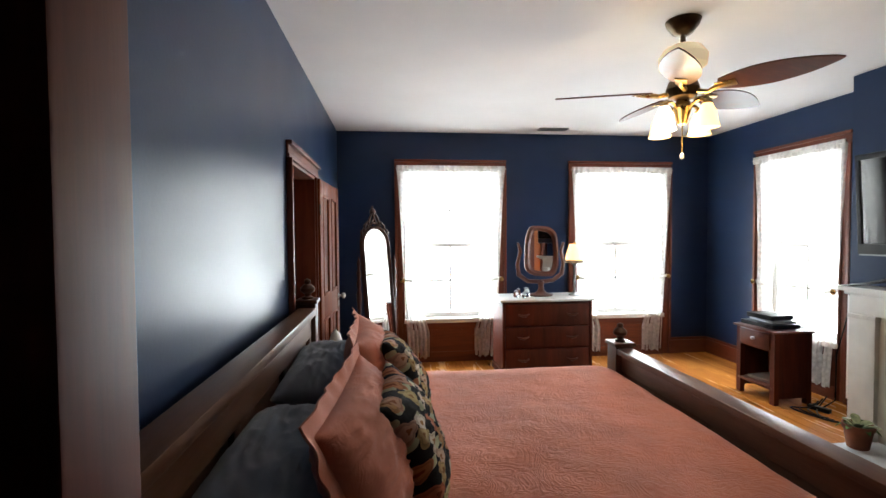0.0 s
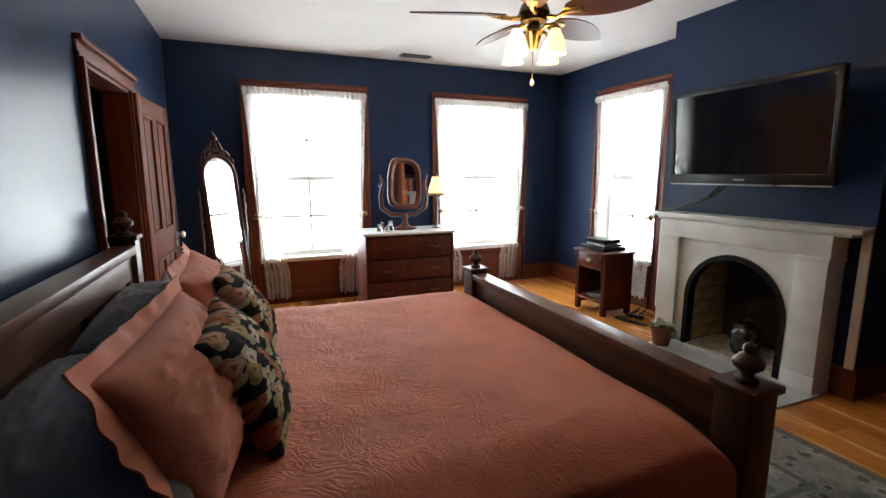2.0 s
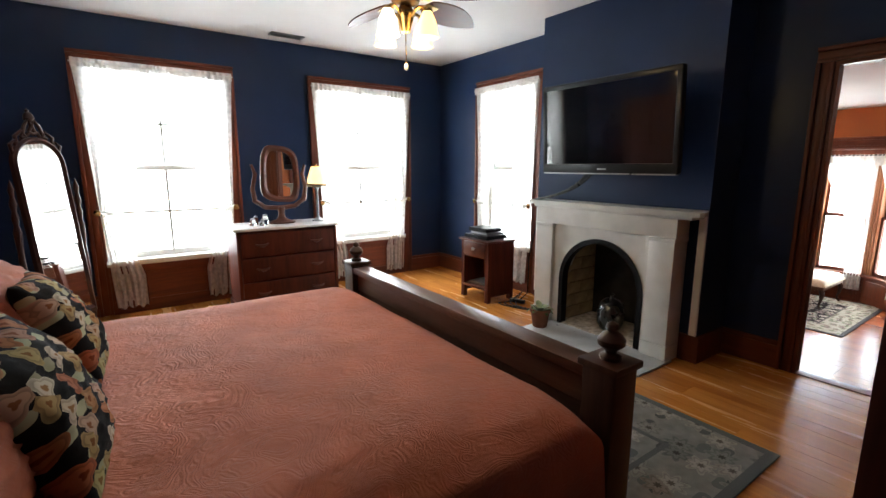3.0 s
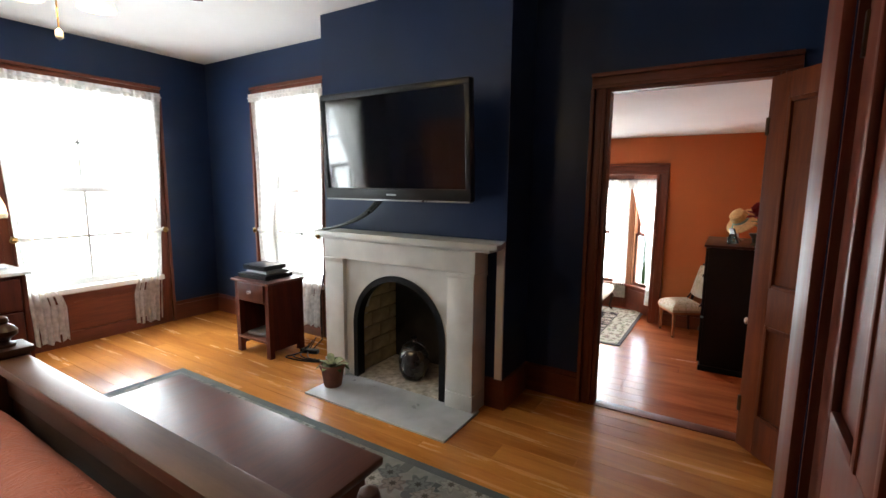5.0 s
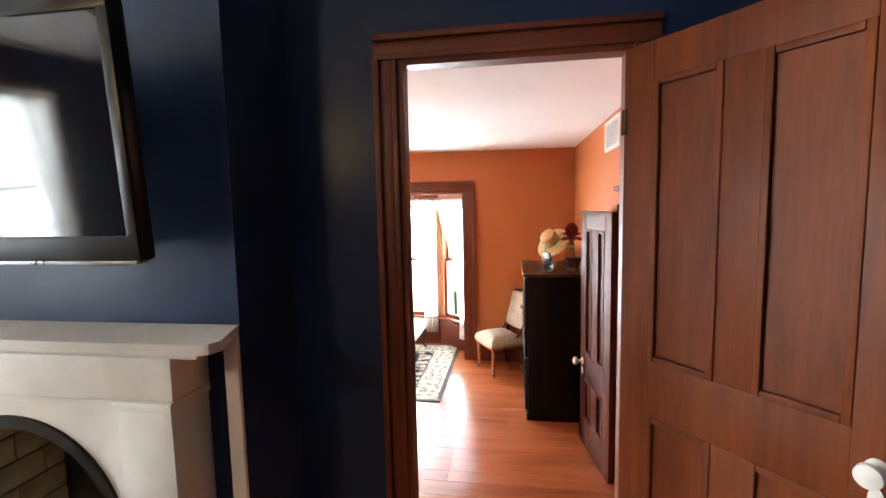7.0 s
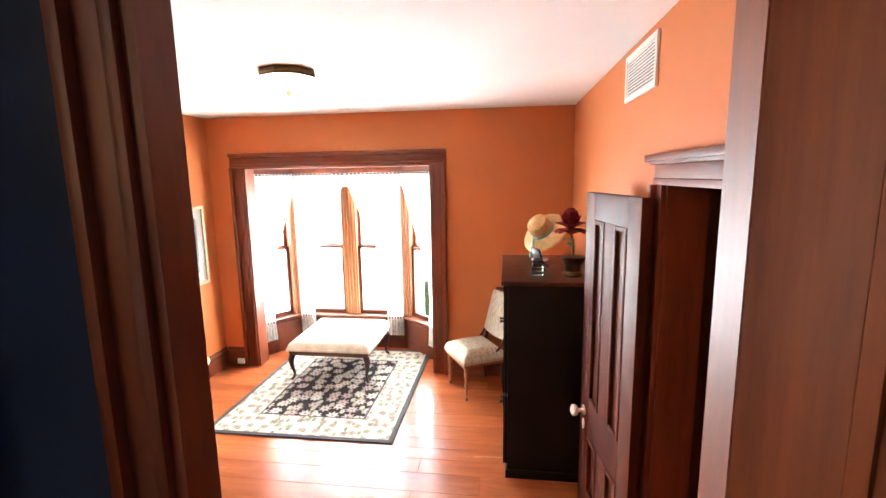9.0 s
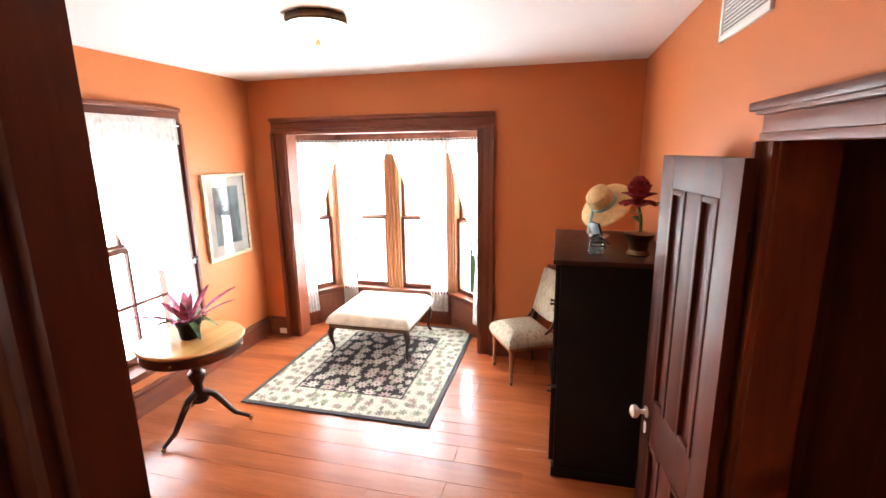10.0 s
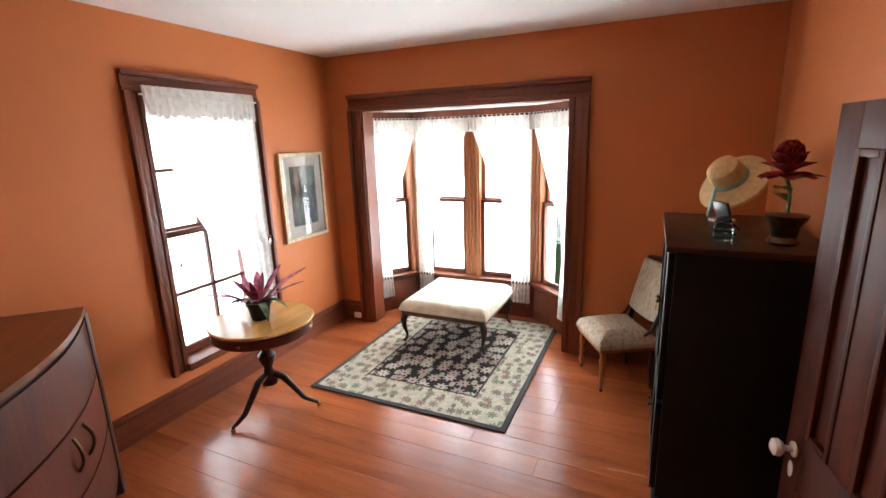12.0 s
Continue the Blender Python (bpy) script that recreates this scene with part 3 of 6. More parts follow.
G = "lace curtains of the bedroom"
sash_window("window_1", wall_frame("n", NY, sum(W1) / 2), W1[1] - W1[0], WIN_SILL, WIN_HEAD, "tall bright sash window with reddish wood casing")
sash_window("window_2", wall_frame("n", NY, sum(W2) / 2), W2[1] - W2[0], WIN_SILL, WIN_HEAD, "tall bright sash window with reddish wood casing")
sash_window("window_3", wall_frame("e", EX, sum(W3) / 2), W3[1] - W3[0], WIN_SILL, WIN_HEAD, "tall bright sash window beside the chimney breast")
curtains("lace_curtain", wall_frame("n", NY - 0.03, sum(W1) / 2), W1[1] - W1[0], 2.30, 0.98, 0.06, "white lace curtains tied back over a tall window", 3, G)
curtains("lace_curtain", wall_frame("n", NY - 0.03, sum(W2) / 2), W2[1] - W2[0], 2.30, 0.98, 0.06, "white lace curtains tied back over a tall window", 11, G)
curtains("lace_curtain", wall_frame("e", EX - 0.03, sum(W3) / 2), W3[1] - W3[0], 2.30, 0.98, 0.10, "white lace curtains tied back over the window by the fireplace", 23, G)

sash_window("window_4", wall_frame("n", OY1, 8.2975), 0.745, 0.0, 1.68, "sash window in dark red wood casing", floor=OZ, apron=False)
G2 = "lace curtains of the parlour"
e = thing("lace_valance", "white lace valance with thin sheer panel over the window", "curtain", wall_frame("n", OY1 - 0.03, 8.2975), G2)
part("valance", sheet(lambda u, v: (-0.40 + 0.79 * u, -0.03 - 0.014 * math.sin(u * 120) - 0.008 * v, 1.71 - (0.17 + 0.012 * math.sin(u * 90)) * v), 180, 8), LACE_DENSE, e, "gathered lace heading", 60)


def swept_sheer(u, v):
    """Full width at the top, swept to the right-hand holdback, then hanging straight."""
    z = 1.62 - 1.62 * v
    if z > 0.66:
        k = (z - 0.66) / 0.96
        left = 0.12 - 0.50 * k ** 0.42
    else:
        left = 0.12 + 0.04 * (0.66 - z)
    return (left + (0.41 - left) * u, -0.02 - 0.012 * math.sin(u * 30 + v * 2), z)


part("sheer_panel", sheet(swept_sheer, 50, 40), LACE, e, "thin white lace", 60)
part("curtain_rod", tube([(-0.42, -0.03, 1.66), (0.42, -0.03, 1.66)], 0.006), WHITE, e)
for s in (-1, 1):
    bm = lathe([(0.0, 0.0), (0.03, 0.004), (0.034, 0.014), (0.02, 0.024), (0.0, 0.03)], 18)
    bmesh.ops.transform(bm, matrix=pose(s * 0.385, -0.05, 0.67, 90, 0, 0), verts=bm.verts)
    part("holdback", bm, JARGLASS, e, "clear glass rosette holdback")

# bay: three window walls with pillars, sills and low wainscot
BX = 10.22
corners = [(OX1 + 0.14, 4.22), (9.80, 4.20), (BX, 3.90), (BX, 2.70), (9.80, 2.22), (OX1 + 0.14, 2.20)]
BS, BT = 0.05, 1.55
bay = thing("bay_front", "bay window with reddish wood pillars and low panels", "bay window", kind="structure")


def facet(p, q, lights):
    a, b = Vector((*p, 0)), Vector((*q, 0))
    d = b - a
    L = d.length
    m = Matrix.Translation(a) @ Matrix.Rotation(math.atan2(d.y, d.x), 4, "Z")

    def put(name, bm, material, label=""):
        bmesh.ops.transform(bm, matrix=m, verts=bm.verts)
        return part(name, bm, material, bay, label)

    bm = box(0, 0, OZ, L, 0.10, BS - 0.03)
    box(0.05, -0.018, OZ + 0.10, L - 0.05, 0, BS - 0.07, 0.006, bm)
    put("wainscot", bm, MAHOG)
    put("sill", box(-0.01, -0.05, BS - 0.03, L + 0.01, 0.1, BS, 0.006), MAHOG)
    put("head", box(0, 0, BT, L, 0.10, BH + 0.09), MAHOG)
    step = L / lights
    for i in range(lights):
        x0, x1 = step * i + 0.075, step * (i + 1) - 0.075
        for z0, z1, y in ((BS, 0.80, 0.03), (0.77, BT, 0.065)):
            bm = bmesh.new()
            for u0, w0, u1, w1 in ((x0, z0, x0 + 0.035, z1), (x1 - 0.035, z0, x1, z1), (x0, z0, x1, z0 + 0.045), (x0, z1 - 0.03, x1, z1)):
                box(u0, y, w0, u1, y + 0.03, w1, 0.003, bm)
            s = put("sash", bm, MAHOG)
            g = box(x0 + 0.03, y + 0.012, z0 + 0.04, x1 - 0.03, y + 0.016, z1 - 0.025)
            bmesh.ops.transform(g, matrix=m, verts=g.verts)
            pn = part("pane", g, PANE, s, smooth=None)
            pn.visible_shadow = False
    for i in range(lights + 1):
        bm = bmesh.new()
        c = step * i
        for o, w, dpt in ((0, 0.075, 0.0), (-0.05, 0.022, -0.014), (-0.017, 0.016, -0.02), (0.017, 0.016, -0.02), (0.05, 0.022, -0.014)):
            box(c + o - w, dpt, BS, c + o + w if o == 0 else c + o + w * 0.3, 0.1, BT, 0.004, bm)
        put("pillar", bm, PILLARWOOD, "fluted reddish wood window pillar")


for p, q, n in ((corners[1], corners[2], 1), (corners[2], corners[3], 2), (corners[3], corners[4], 1)):
    facet(p, q, n)
for p, q in ((corners[0], corners[1]), (corners[4], corners[5])):
    bm = box(min(p[0], q[0]), min(p[1], q[1]) - 0.005, OZ, max(p[0], q[0]) + 0.01, max(p[1], q[1]) + 0.06, BH + 0.05)
    part("side_panel", bm, DOORWOOD, bay)
e = thing("bay_casing", "broad moulded reddish wood casing of the bay opening", "trim", kind="structure")
casing("bay_casing", "y", OX1, -0.035, BY0, BY1, OZ, BH, 0.13, e)
part("reveal", box(OX1 - 0.01, BY0 - 0.01, OZ, OX1 + 0.15, BY0 + 0.012, BH), MAHOG, e)
part("reveal", box(OX1 - 0.01, BY1 - 0.012, OZ, OX1 + 0.15, BY1 + 0.01, BH), MAHOG, e)
part("reveal_head", box(OX1 - 0.01, BY0, BH - 0.012, OX1 + 0.15, BY1, BH + 0.005), MAHOG_H, e)
G3 = "lace panels of the bay"
for (p, q, side, seed, full) in ((corners[1], corners[2], 1, 31, 0.62), (corners[2], (BX, 3.30), 1, 32, 0.62), ((BX, 3.30), corners[3], -1, 33, 0.62), (corners[3], corners[4], -1, 34, 0.62)):
    a, b = Vector((*p, 0)), Vector((*q, 0))
    d = b - a
    L = d.length
    m = Matrix.Translation((a + b) / 2 + Vector((-d.y, d.x, 0)).normalized() * -0.03) @ Matrix.Rotation(math.atan2(d.y, d.x), 4, "Z")
    e = thing("lace_curtain", "white lace panel tied to one side of a bay window", "curtain", m, G3)
    hh = L / 2

    def fn(u, v, hh=hh, side=side, seed=seed):
        z = 1.56 - 1.72 * v
        k = max(0.0, (z - 0.62) / 0.94)
        w = 0.14 + (2 * hh - 0.14) * k ** 0.8 if z > 0.62 else 0.14 + 0.06 * (0.62 - z)
        return (side * -1 * (hh - 0.02 - w * (1 - u)), -0.02 - 0.014 * math.sin(u * 36 + seed + z), z)

    part("curtain_panel", sheet(fn, 50, 40), LACE, e, "thin white lace", 60)
    part("heading", sheet(lambda u, v, hh=hh: (-hh + 2 * hh * u, -0.03 - 0.012 * math.sin(u * 90), 1.57 - 0.14 * v), 120, 4), LACE_DENSE, e, "gathered lace heading", 60)
    part("curtain_rod", tube([(-hh, -0.03, 1.56), (hh, -0.03, 1.56)], 0.008), IRON, e)

# doorways: casings, jambs, leaves


def door_leaf(name, m, w, h, label, knob_z=0.92, panels=None, knob_side=1, mat=None):
    """Local frame: hinge at x = 0, leaf towards +x, faces at y = 0 and y = 0.036."""
    mat = mat or DOORWOOD
    e = thing(name, label, "door", m, kind="structure")
    st, mid = 0.115, w / 2
    lock0, lock1 = knob_z - 0.12, knob_z + 0.08
    for x0, x1 in ((0, st), (w - st, w)):
        part("stile", box(x0, 0, 0.008, x1, 0.036, h, 0.003), mat, e)
    for z0, z1 in ((0.008, 0.22), (lock0, lock1), (h - 0.125, h)):
        part("rail", box(st, 0.0005, z0, w - st, 0.0355, z1, 0.002), mat, e)
    for z0, z1 in ((0.22, lock0), (lock1, h - 0.125)):
        part("muntin", box(mid - 0.055, 0.0005, z0, mid + 0.055, 0.0355, z1, 0.002), mat, e)
        for x0, x1 in ((st, mid - 0.055), (mid + 0.055, w - st)):
            part("panel", box(x0, 0.013, z0, x1, 0.023, z1), mat, e)
            bm = bmesh.new()
            for y0, y1 in ((-0.004, 0.013), (0.023, 0.040)):
                t = 0.022
                box(x0, y0, z0, x0 + t, y1, z1, 0.005, bm)
                box(x1 - t, y0, z0, x1, y1, z1, 0.005, bm)
                box(x0 + t, y0, z0, x1 - t, y1, z0 + t, 0.005, bm)
                box(x0 + t, y0, z1 - t, x1 - t, y1, z1, 0.005, bm)
            part("panel_moulding", bm, mat, e)
    for y, s in ((0.0, -1), (0.036, 1)):
        bm = lathe([(0.026, 0), (0.026, 0.005), (0.010, 0.008), (0.010, 0.03), (0.022, 0.036), (0.030, 0.048), (0.028, 0.062), (0.012, 0.071), (0, 0.072)], 20)
        bmesh.ops.transform(bm, matrix=pose(w - 0.06, y, knob_z, -90 * s, 0, 0), verts=bm.verts)
        part("knob", bm, CERAMIC, e, "white porcelain door knob")
        bm = lathe([(0.014, 0), (0.016, 0.004), (0.0, 0.007)], 14)
        bmesh.ops.transform(bm, matrix=pose(w - 0.06, y, knob_z - 0.075, -90 * s, 0, 0) @ Matrix.Diagonal((1, 1.9, 1, 1)), verts=bm.verts)
        part("escutcheon", bm, CERAMIC, e, "white keyhole cover")
    for z in (0.25, h - 0.25):
        part("hinge", box(-0.008, -0.006, z - 0.045, 0.012, 0.004, z + 0.045, 0.002), BRONZE, e)
    return e


e = thing("doorway_east", "moulded reddish wood casing of the open doorway", "trim", kind="structure")
casing("doorway", "y", EX, -0.028, DOOR_Y0, DOOR_Y1, 0.0, DOOR_H, 0.092, e)
part("jamb", box(EX - 0.005, DOOR_Y1 - 0.022, -0.0, OX0 + 0.012, DOOR_Y1 + 0.003, DOOR_H), MAHOG, e)
part("jamb", box(EX - 0.005, DOOR_Y0 - 0.003, -0.0, OX0 + 0.012, DOOR_Y0 + 0.022, DOOR_H), MAHOG, e)
part("jamb_head", box(EX - 0.004, DOOR_Y0 + 0.022, DOOR_H - 0.022, OX0 + 0.011, DOOR_Y1 - 0.022, DOOR_H + 0.003), MAHOG_H, e)
door_leaf("door_1", pose(EX - 0.035, DOOR_Y0 + 0.035, 0.0, 0, 0, 180 + 38), 0.80, 2.03, "open four-panel brown wood door with white knob", 0.86)

e = thing("doorway_west", "moulded reddish wood casing of a dark doorway", "trim", kind="structure")
casing("doorway", "y", WX, 0.03, 3.98, 4.88, 0.0, 2.0, 0.105, e)
bm = box(WX - 0.15, 3.975, 0, WX + 0.003, 4.0, 2.0)
box(WX - 0.15, 4.86, 0, WX + 0.003, 4.885, 2.0, bm=bm)
box(WX - 0.15, 4.0, 1.98, WX + 0.003, 4.86, 2.003, bm=bm)
part("jamb", bm, MAHOG, e)
door_leaf("door_2", pose(WX + 0.04, 4.90, 0.0, 0, 0, 90 - 3.5), 0.84, 1.99, "open brown panelled door folded back against the wall")

e = thing("doorway_entry", "dark brown wood jamb of the wide entry doorway", "trim", kind="structure")
part("jamb", box(1.94, 1.248, 0, 2.034, SY + 0.02, 2.10, 0.003), DARKDOOR, e)
part("jamb", box(3.44, 1.248, 0, 3.50, SY + 0.02, 2.10, 0.003), DARKDOOR, e)
part("jamb_head", box(2.034, 1.18, 2.06, 3.44, SY + 0.02, 2.14), DARKDOOR, e)
part("stop_moulding", box(1.94, 1.215, 0, 1.985, 1.247, 2.10, 0.004), MAHOG, e)
part("stop_moulding", box(1.94, 1.165, 0, 2.005, 1.190, 2.10, 0.006), MAHOG, e)
part("stop_moulding", box(1.94, 1.10, 0, 1.975, 1.164, 2.10, 0.006), MAHOG, e)
part("hall_casing", box(1.82, 1.06, 0, 1.939, 1.178, 2.10, 0.004), MAHOG, e)

e = thing("doorway_closet", "broad brown wood casing of a closed closet door", "trim", kind="structure")
for a, b in ((3.505, 3.62), (4.45, 4.67)):
    bm = box(a, SY - 0.002, 0, b, SY + 0.022, 2.16, 0.005)
    part("casing_side", bm, DARKDOOR, e)
part("jamb", box(4.438, SY - 0.12, 0, 4.4495, SY - 0.003, 2.04), DARKDOOR, e)
part("casing_head", box(3.62, SY - 0.002, 2.04, 4.45, SY + 0.020, 2.16, 0.005), DARKDOOR, e)
door_leaf("door_3", pose(4.435, SY - 0.02, 0, 0, 0, 180), 0.805, 2.02, "closed dark brown panelled closet door", mat=DARKDOOR)

e = thing("doorway_parlour_closet", "moulded dark red wood casing of an open closet", "trim", kind="structure")
casing("doorway", "x", OY0, 0.028, 6.66, 7.30, OZ, 1.48, 0.10, e)
part("cornice", box(6.54, OY0, 1.565, 7.42, OY0 + 0.05, 1.59, 0.006), MAHOG_X, e)
bm = box(6.655, OY0 - 0.14, OZ, 6.675, OY0 + 0.003, 1.48)
box(7.285, OY0 - 0.14, OZ, 7.305, OY0 + 0.003, 1.48, bm=bm)
part("jamb", bm, MAHOG, e)
door_leaf("door_4", pose(7.31, OY0 + 0.045, OZ, 0, 0, 9), 0.60, 1.755, "open dark red panelled closet door with white knob", 0.64, mat=DARKDOOR)

# baseboards


def baseboard(x0, y0, x1, y1, nx, ny, z, h, mat):
    e = thing("baseboard", "tall dark reddish wood baseboard", "baseboard", kind="structure")
    t = 0.022
    bm = box(min(x0, x1) if not nx else min(x0, x0 + nx * t), min(y0, y1) if not ny else min(y0, y0 + ny * t), z,
             max(x0, x1) if not nx else max(x0, x0 + nx * t), max(y0, y1) if not ny else max(y0, y0 + ny * t), z + h - 0.035)
    part("board", bm, mat, e)
    t2 = 0.012
    bm = box(min(x0, x1) if not nx else min(x0, x0 + nx * t2), min(y0, y1) if not ny else min(y0, y0 + ny * t2), z + h - 0.035,
             max(x0, x1) if not nx else max(x0, x0 + nx * t2), max(y0, y1) if not ny else max(y0, y0 + ny * t2), z + h, 0.004)
    part("cap_moulding", bm, mat, e)


H = 0.20
for x0, x1 in ((WX, W1[0] - 0.11), (W1[1] + 0.11, W2[0] - 0.11), (W2[1] + 0.11, EX)):
    baseboard(x0, NY, x1, NY, 0, -1, 0, H, MAHOG_X)
for y0, y1 in ((W3[1] + 0.11, NY - 0.025), (4.255, W3[0] - 0.11), (DOOR_Y1 + 0.092, 2.655)):
    baseboard(EX, y0, EX, y1, -1, 0, 0, H, MAHOG_H)
baseboard(WX, SY, WX, 3.87, 1, 0, 0, H, MAHOG_H)
baseboard(WX, 4.99, WX, NY - 0.025, 1, 0, 0, H, MAHOG_H)
baseboard(4.68, 0.70, EX, 0.70, 0, 1, 0, H, MAHOG_X)
baseboard(OX0 + 0.02, OY1, OX1, OY1, 0, -1, OZ, 0.19, MAHOG_X)
baseboard(OX1, BY1 + 0.13, OX1, OY1 - 0.025, -1, 0, OZ, 0.19, MAHOG_H)
baseboard(OX1, OY0 + 0.025, OX1, BY0 - 0.13, -1, 0, OZ, 0.19, MAHOG_H)
baseboard(7.41, OY0, OX1, OY0, 0, 1, OZ, 0.19, MAHOG_X)

# chimney breast with hollow for the hearth
BRX, BRY0, BRY1 = 5.785, 2.665, 4.255
FY0, FY1, FSPRING, FTOP = 3.02, 3.825, 0.43, 0.83
bm = box(BRX, BRY0, 0, EX, FY0 - 0.06, CZ)
box(BRX, FY1 + 0.06, 0, EX, BRY1, CZ, bm=bm)
box(BRX, FY0 - 0.06, 1.0, EX, FY1 + 0.06, CZ, bm=bm)
solid("chimney_breast", bm, BLUE, "dark navy painted chimney breast", "wall", smooth=None)
bm = box(BRX - 0.022, BRY0 - 0.002, 0, BRX, 2.785, H)
box(BRX - 0.022, BRY0 - 0.022, 0, EX, BRY0 - 0.0005, H, bm=bm)
solid("baseboard_chimney", bm, MAHOG_H, "reddish wood baseboard of the chimney breast", "baseboard")
for y0, y1 in ((BRY0 + 0.003, BRY0 + 0.055), (BRY1 - 0.055, BRY1 - 0.003)):
    solid("trim_strip", box(BRX - 0.018, y0, 0.2, BRX, y1, 1.08, 0.004), WHITE, "white painted corner strip", "trim")


def mantel():
    e = thing("fireplace_mantel", "pale grey marble mantel with round arched opening", "fireplace")
    fx = 5.64
    y0, y1 = 2.81, 4.075
    cy, r = (FY0 + FY1) / 2, (FY1 - FY0) / 2

    def arch(y):
        t = max(0.0, 1 - ((y - cy) / r) ** 2)
        return FSPRING + (FTOP - FSPRING) * math.sqrt(t)

    # facing slab with an arched hole
    bm = bmesh.new()
    n = 40
    ys = [FY0 + (FY1 - FY0) * (0.5 - 0.5 * math.cos(math.pi * i / n)) for i in range(n + 1)]
    for a, b in zip(ys, ys[1:]):
        v = [bm.verts.new(c) for c in ((fx, a, arch(a)), (fx, b, arch(b)), (fx, b, 0.93), (fx, a, 0.93), (BRX, a, arch(a)), (BRX, b, arch(b)), (BRX, b, 0.93), (BRX, a, 0.93))]
        for q in ((0, 1, 2, 3), (0, 1, 5, 4), (4, 5, 6, 7), (2, 3, 7, 6)):
            bm.faces.new([v[k] for k in q])
    box(fx, y0, 0, BRX, FY0, 0.93, bm=bm)
    box(fx, FY1, 0, BRX, y1, 0.93, bm=bm)
    bmesh.ops.remove_doubles(bm, verts=bm.verts, dist=1e-5)
    part("facing", bm, STONE, e)
    for a, b in ((y0 - 0.015, y0 + 0.175), (y1 - 0.175, y1 + 0.015)):
        bm = box(fx - 0.035, a, 0, BRX, b, 0.90, 0.004)
        box(fx - 0.045, a - 0.008, 0, BRX, b + 0.008, 0.12, 0.004, bm)
        box(fx - 0.045, a - 0.008, 0.885, BRX, b + 0.008, 0.915, 0.004, bm)
        part("pilaster", bm, STONE, e)
    part("frieze", box(fx - 0.03, y0 - 0.02, 0.915, BRX, y1 + 0.02, 1.065, 0.004), STONE, e)
    sh = [(5.56, 2.66), (5.56, 4.13), (5.575, 4.165), (5.61, 4.18), (BRX, 4.18), (BRX, 2.67), (5.61, 2.615), (5.575, 2.63)]
    bm = prism(sh, 1.083, 1.115)
    box(5.60, 2.69, 1.055, BRX - 0.005, 4.13, 1.084, 0.008, bm)
    part("mantel_shelf", bm, STONE, e, "thin moulded shelf with rounded corners")
    # iron arch
    pts = [(FY0, 0.0)] + [(y, arch(y)) for y in ys] + [(FY1, 0.0)]
    bm = bmesh.new()
    prev = None
    for y, z in pts:
        dy, dz = y - cy, max(0, z - FSPRING) * 1.6
        L = math.hypot(dy, dz) or 1
        iy, iz = y - dy / L * 0.042, z - dz / L * 0.042
        if z == 0:
            iz = 0
        cur = [bm.verts.new(c) for c in ((fx - 0.012, y, z), (fx - 0.012, iy, iz), (fx + 0.06, iy, iz), (fx + 0.06, y, z))]
        if prev:
            for k in range(4):
                bm.faces.new((prev[k], prev[(k + 1) % 4], cur[(k + 1) % 4], cur[k]))
        prev = cur
    part("iron_arch", bm, IRON, e, "black iron arch frame")
    # firebox
    part("firebox_back", box(fx + 0.5, FY0 - 0.03, 0, fx + 0.53, FY1 + 0.03, 1.0), SOOT, e, "sooty black firebox lining")
    part("firebox_top", box(fx + 0.06, FY0 - 0.05, 0.98, fx + 0.53, FY1 + 0.05, 1.0), SOOT, e)
    part("firebox_side", box(fx + 0.2, FY0 - 0.05, 0, fx + 0.53, FY0 - 0.012, 1.0), SOOT, e)
    part("firebox_side", box(fx + 0.2, FY1 + 0.012, 0, fx + 0.53, FY1 + 0.05, 1.0), SOOT, e)
    part("firebox_floor", box(fx + 0.0, FY0, 0.004, fx + 0.53, FY1, 0.022), ASH, e, "pale ash covered floor")
    return e


MANTEL = mantel()
solid("hearth_slab", box(5.228, 2.765, 0.0, 5.66, 3.92, 0.014, 0.003), SLATE, "pale grey marble hearth slab in the floor", "hearth")


# ---- the bed ----
def finial(at, h=0.13, s=1.0):
    return lathe([(0.034 * s, 0), (0.036 * s, 0.012), (0.018 * s, 0.02), (0.02 * s, 0.03), (0.044 * s, 0.05), (0.046 * s, 0.068), (0.03 * s, 0.088), (0.016 * s, 0.096), (0.022 * s, 0.106), (0.018 * s, 0.12), (0.0, h)], 20, at)


BX0, BX1, BYA, BYB, HYA = 1.66, 3.73, 2.0, 3.96, 1.80
bed = thing("bed", "king bed with low brown wooden posts and rails", "bed")
for y in (BYA, BYB):
    hy = y if y == BYB else HYA
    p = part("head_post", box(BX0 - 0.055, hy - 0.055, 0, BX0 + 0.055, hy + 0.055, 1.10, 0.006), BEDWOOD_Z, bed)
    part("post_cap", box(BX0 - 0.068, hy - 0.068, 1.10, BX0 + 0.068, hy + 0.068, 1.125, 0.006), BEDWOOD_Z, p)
    part("finial", finial((BX0, hy, 1.125)), BEDWOOD_Z, p, "turned finial in the darkened bed wood")
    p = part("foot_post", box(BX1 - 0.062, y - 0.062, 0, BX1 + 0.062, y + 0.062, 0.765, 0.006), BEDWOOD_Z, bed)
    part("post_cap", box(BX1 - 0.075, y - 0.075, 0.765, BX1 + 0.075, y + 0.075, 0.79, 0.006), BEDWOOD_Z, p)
    part("finial", finial((BX1, y, 0.79)), BEDWOOD_Z, p, "turned finial in the darkened bed wood")
a, b = HYA + 0.056, BYB - 0.056
part("head_rail", box(BX0 - 0.05, a, 1.03, BX0 + 0.06, b, 1.075, 0.006), BEDWOOD, bed)
part("head_rail", box(BX0 - 0.02, a, 0.90, BX0 + 0.03, b, 1.03, 0.004), BEDWOOD, bed)
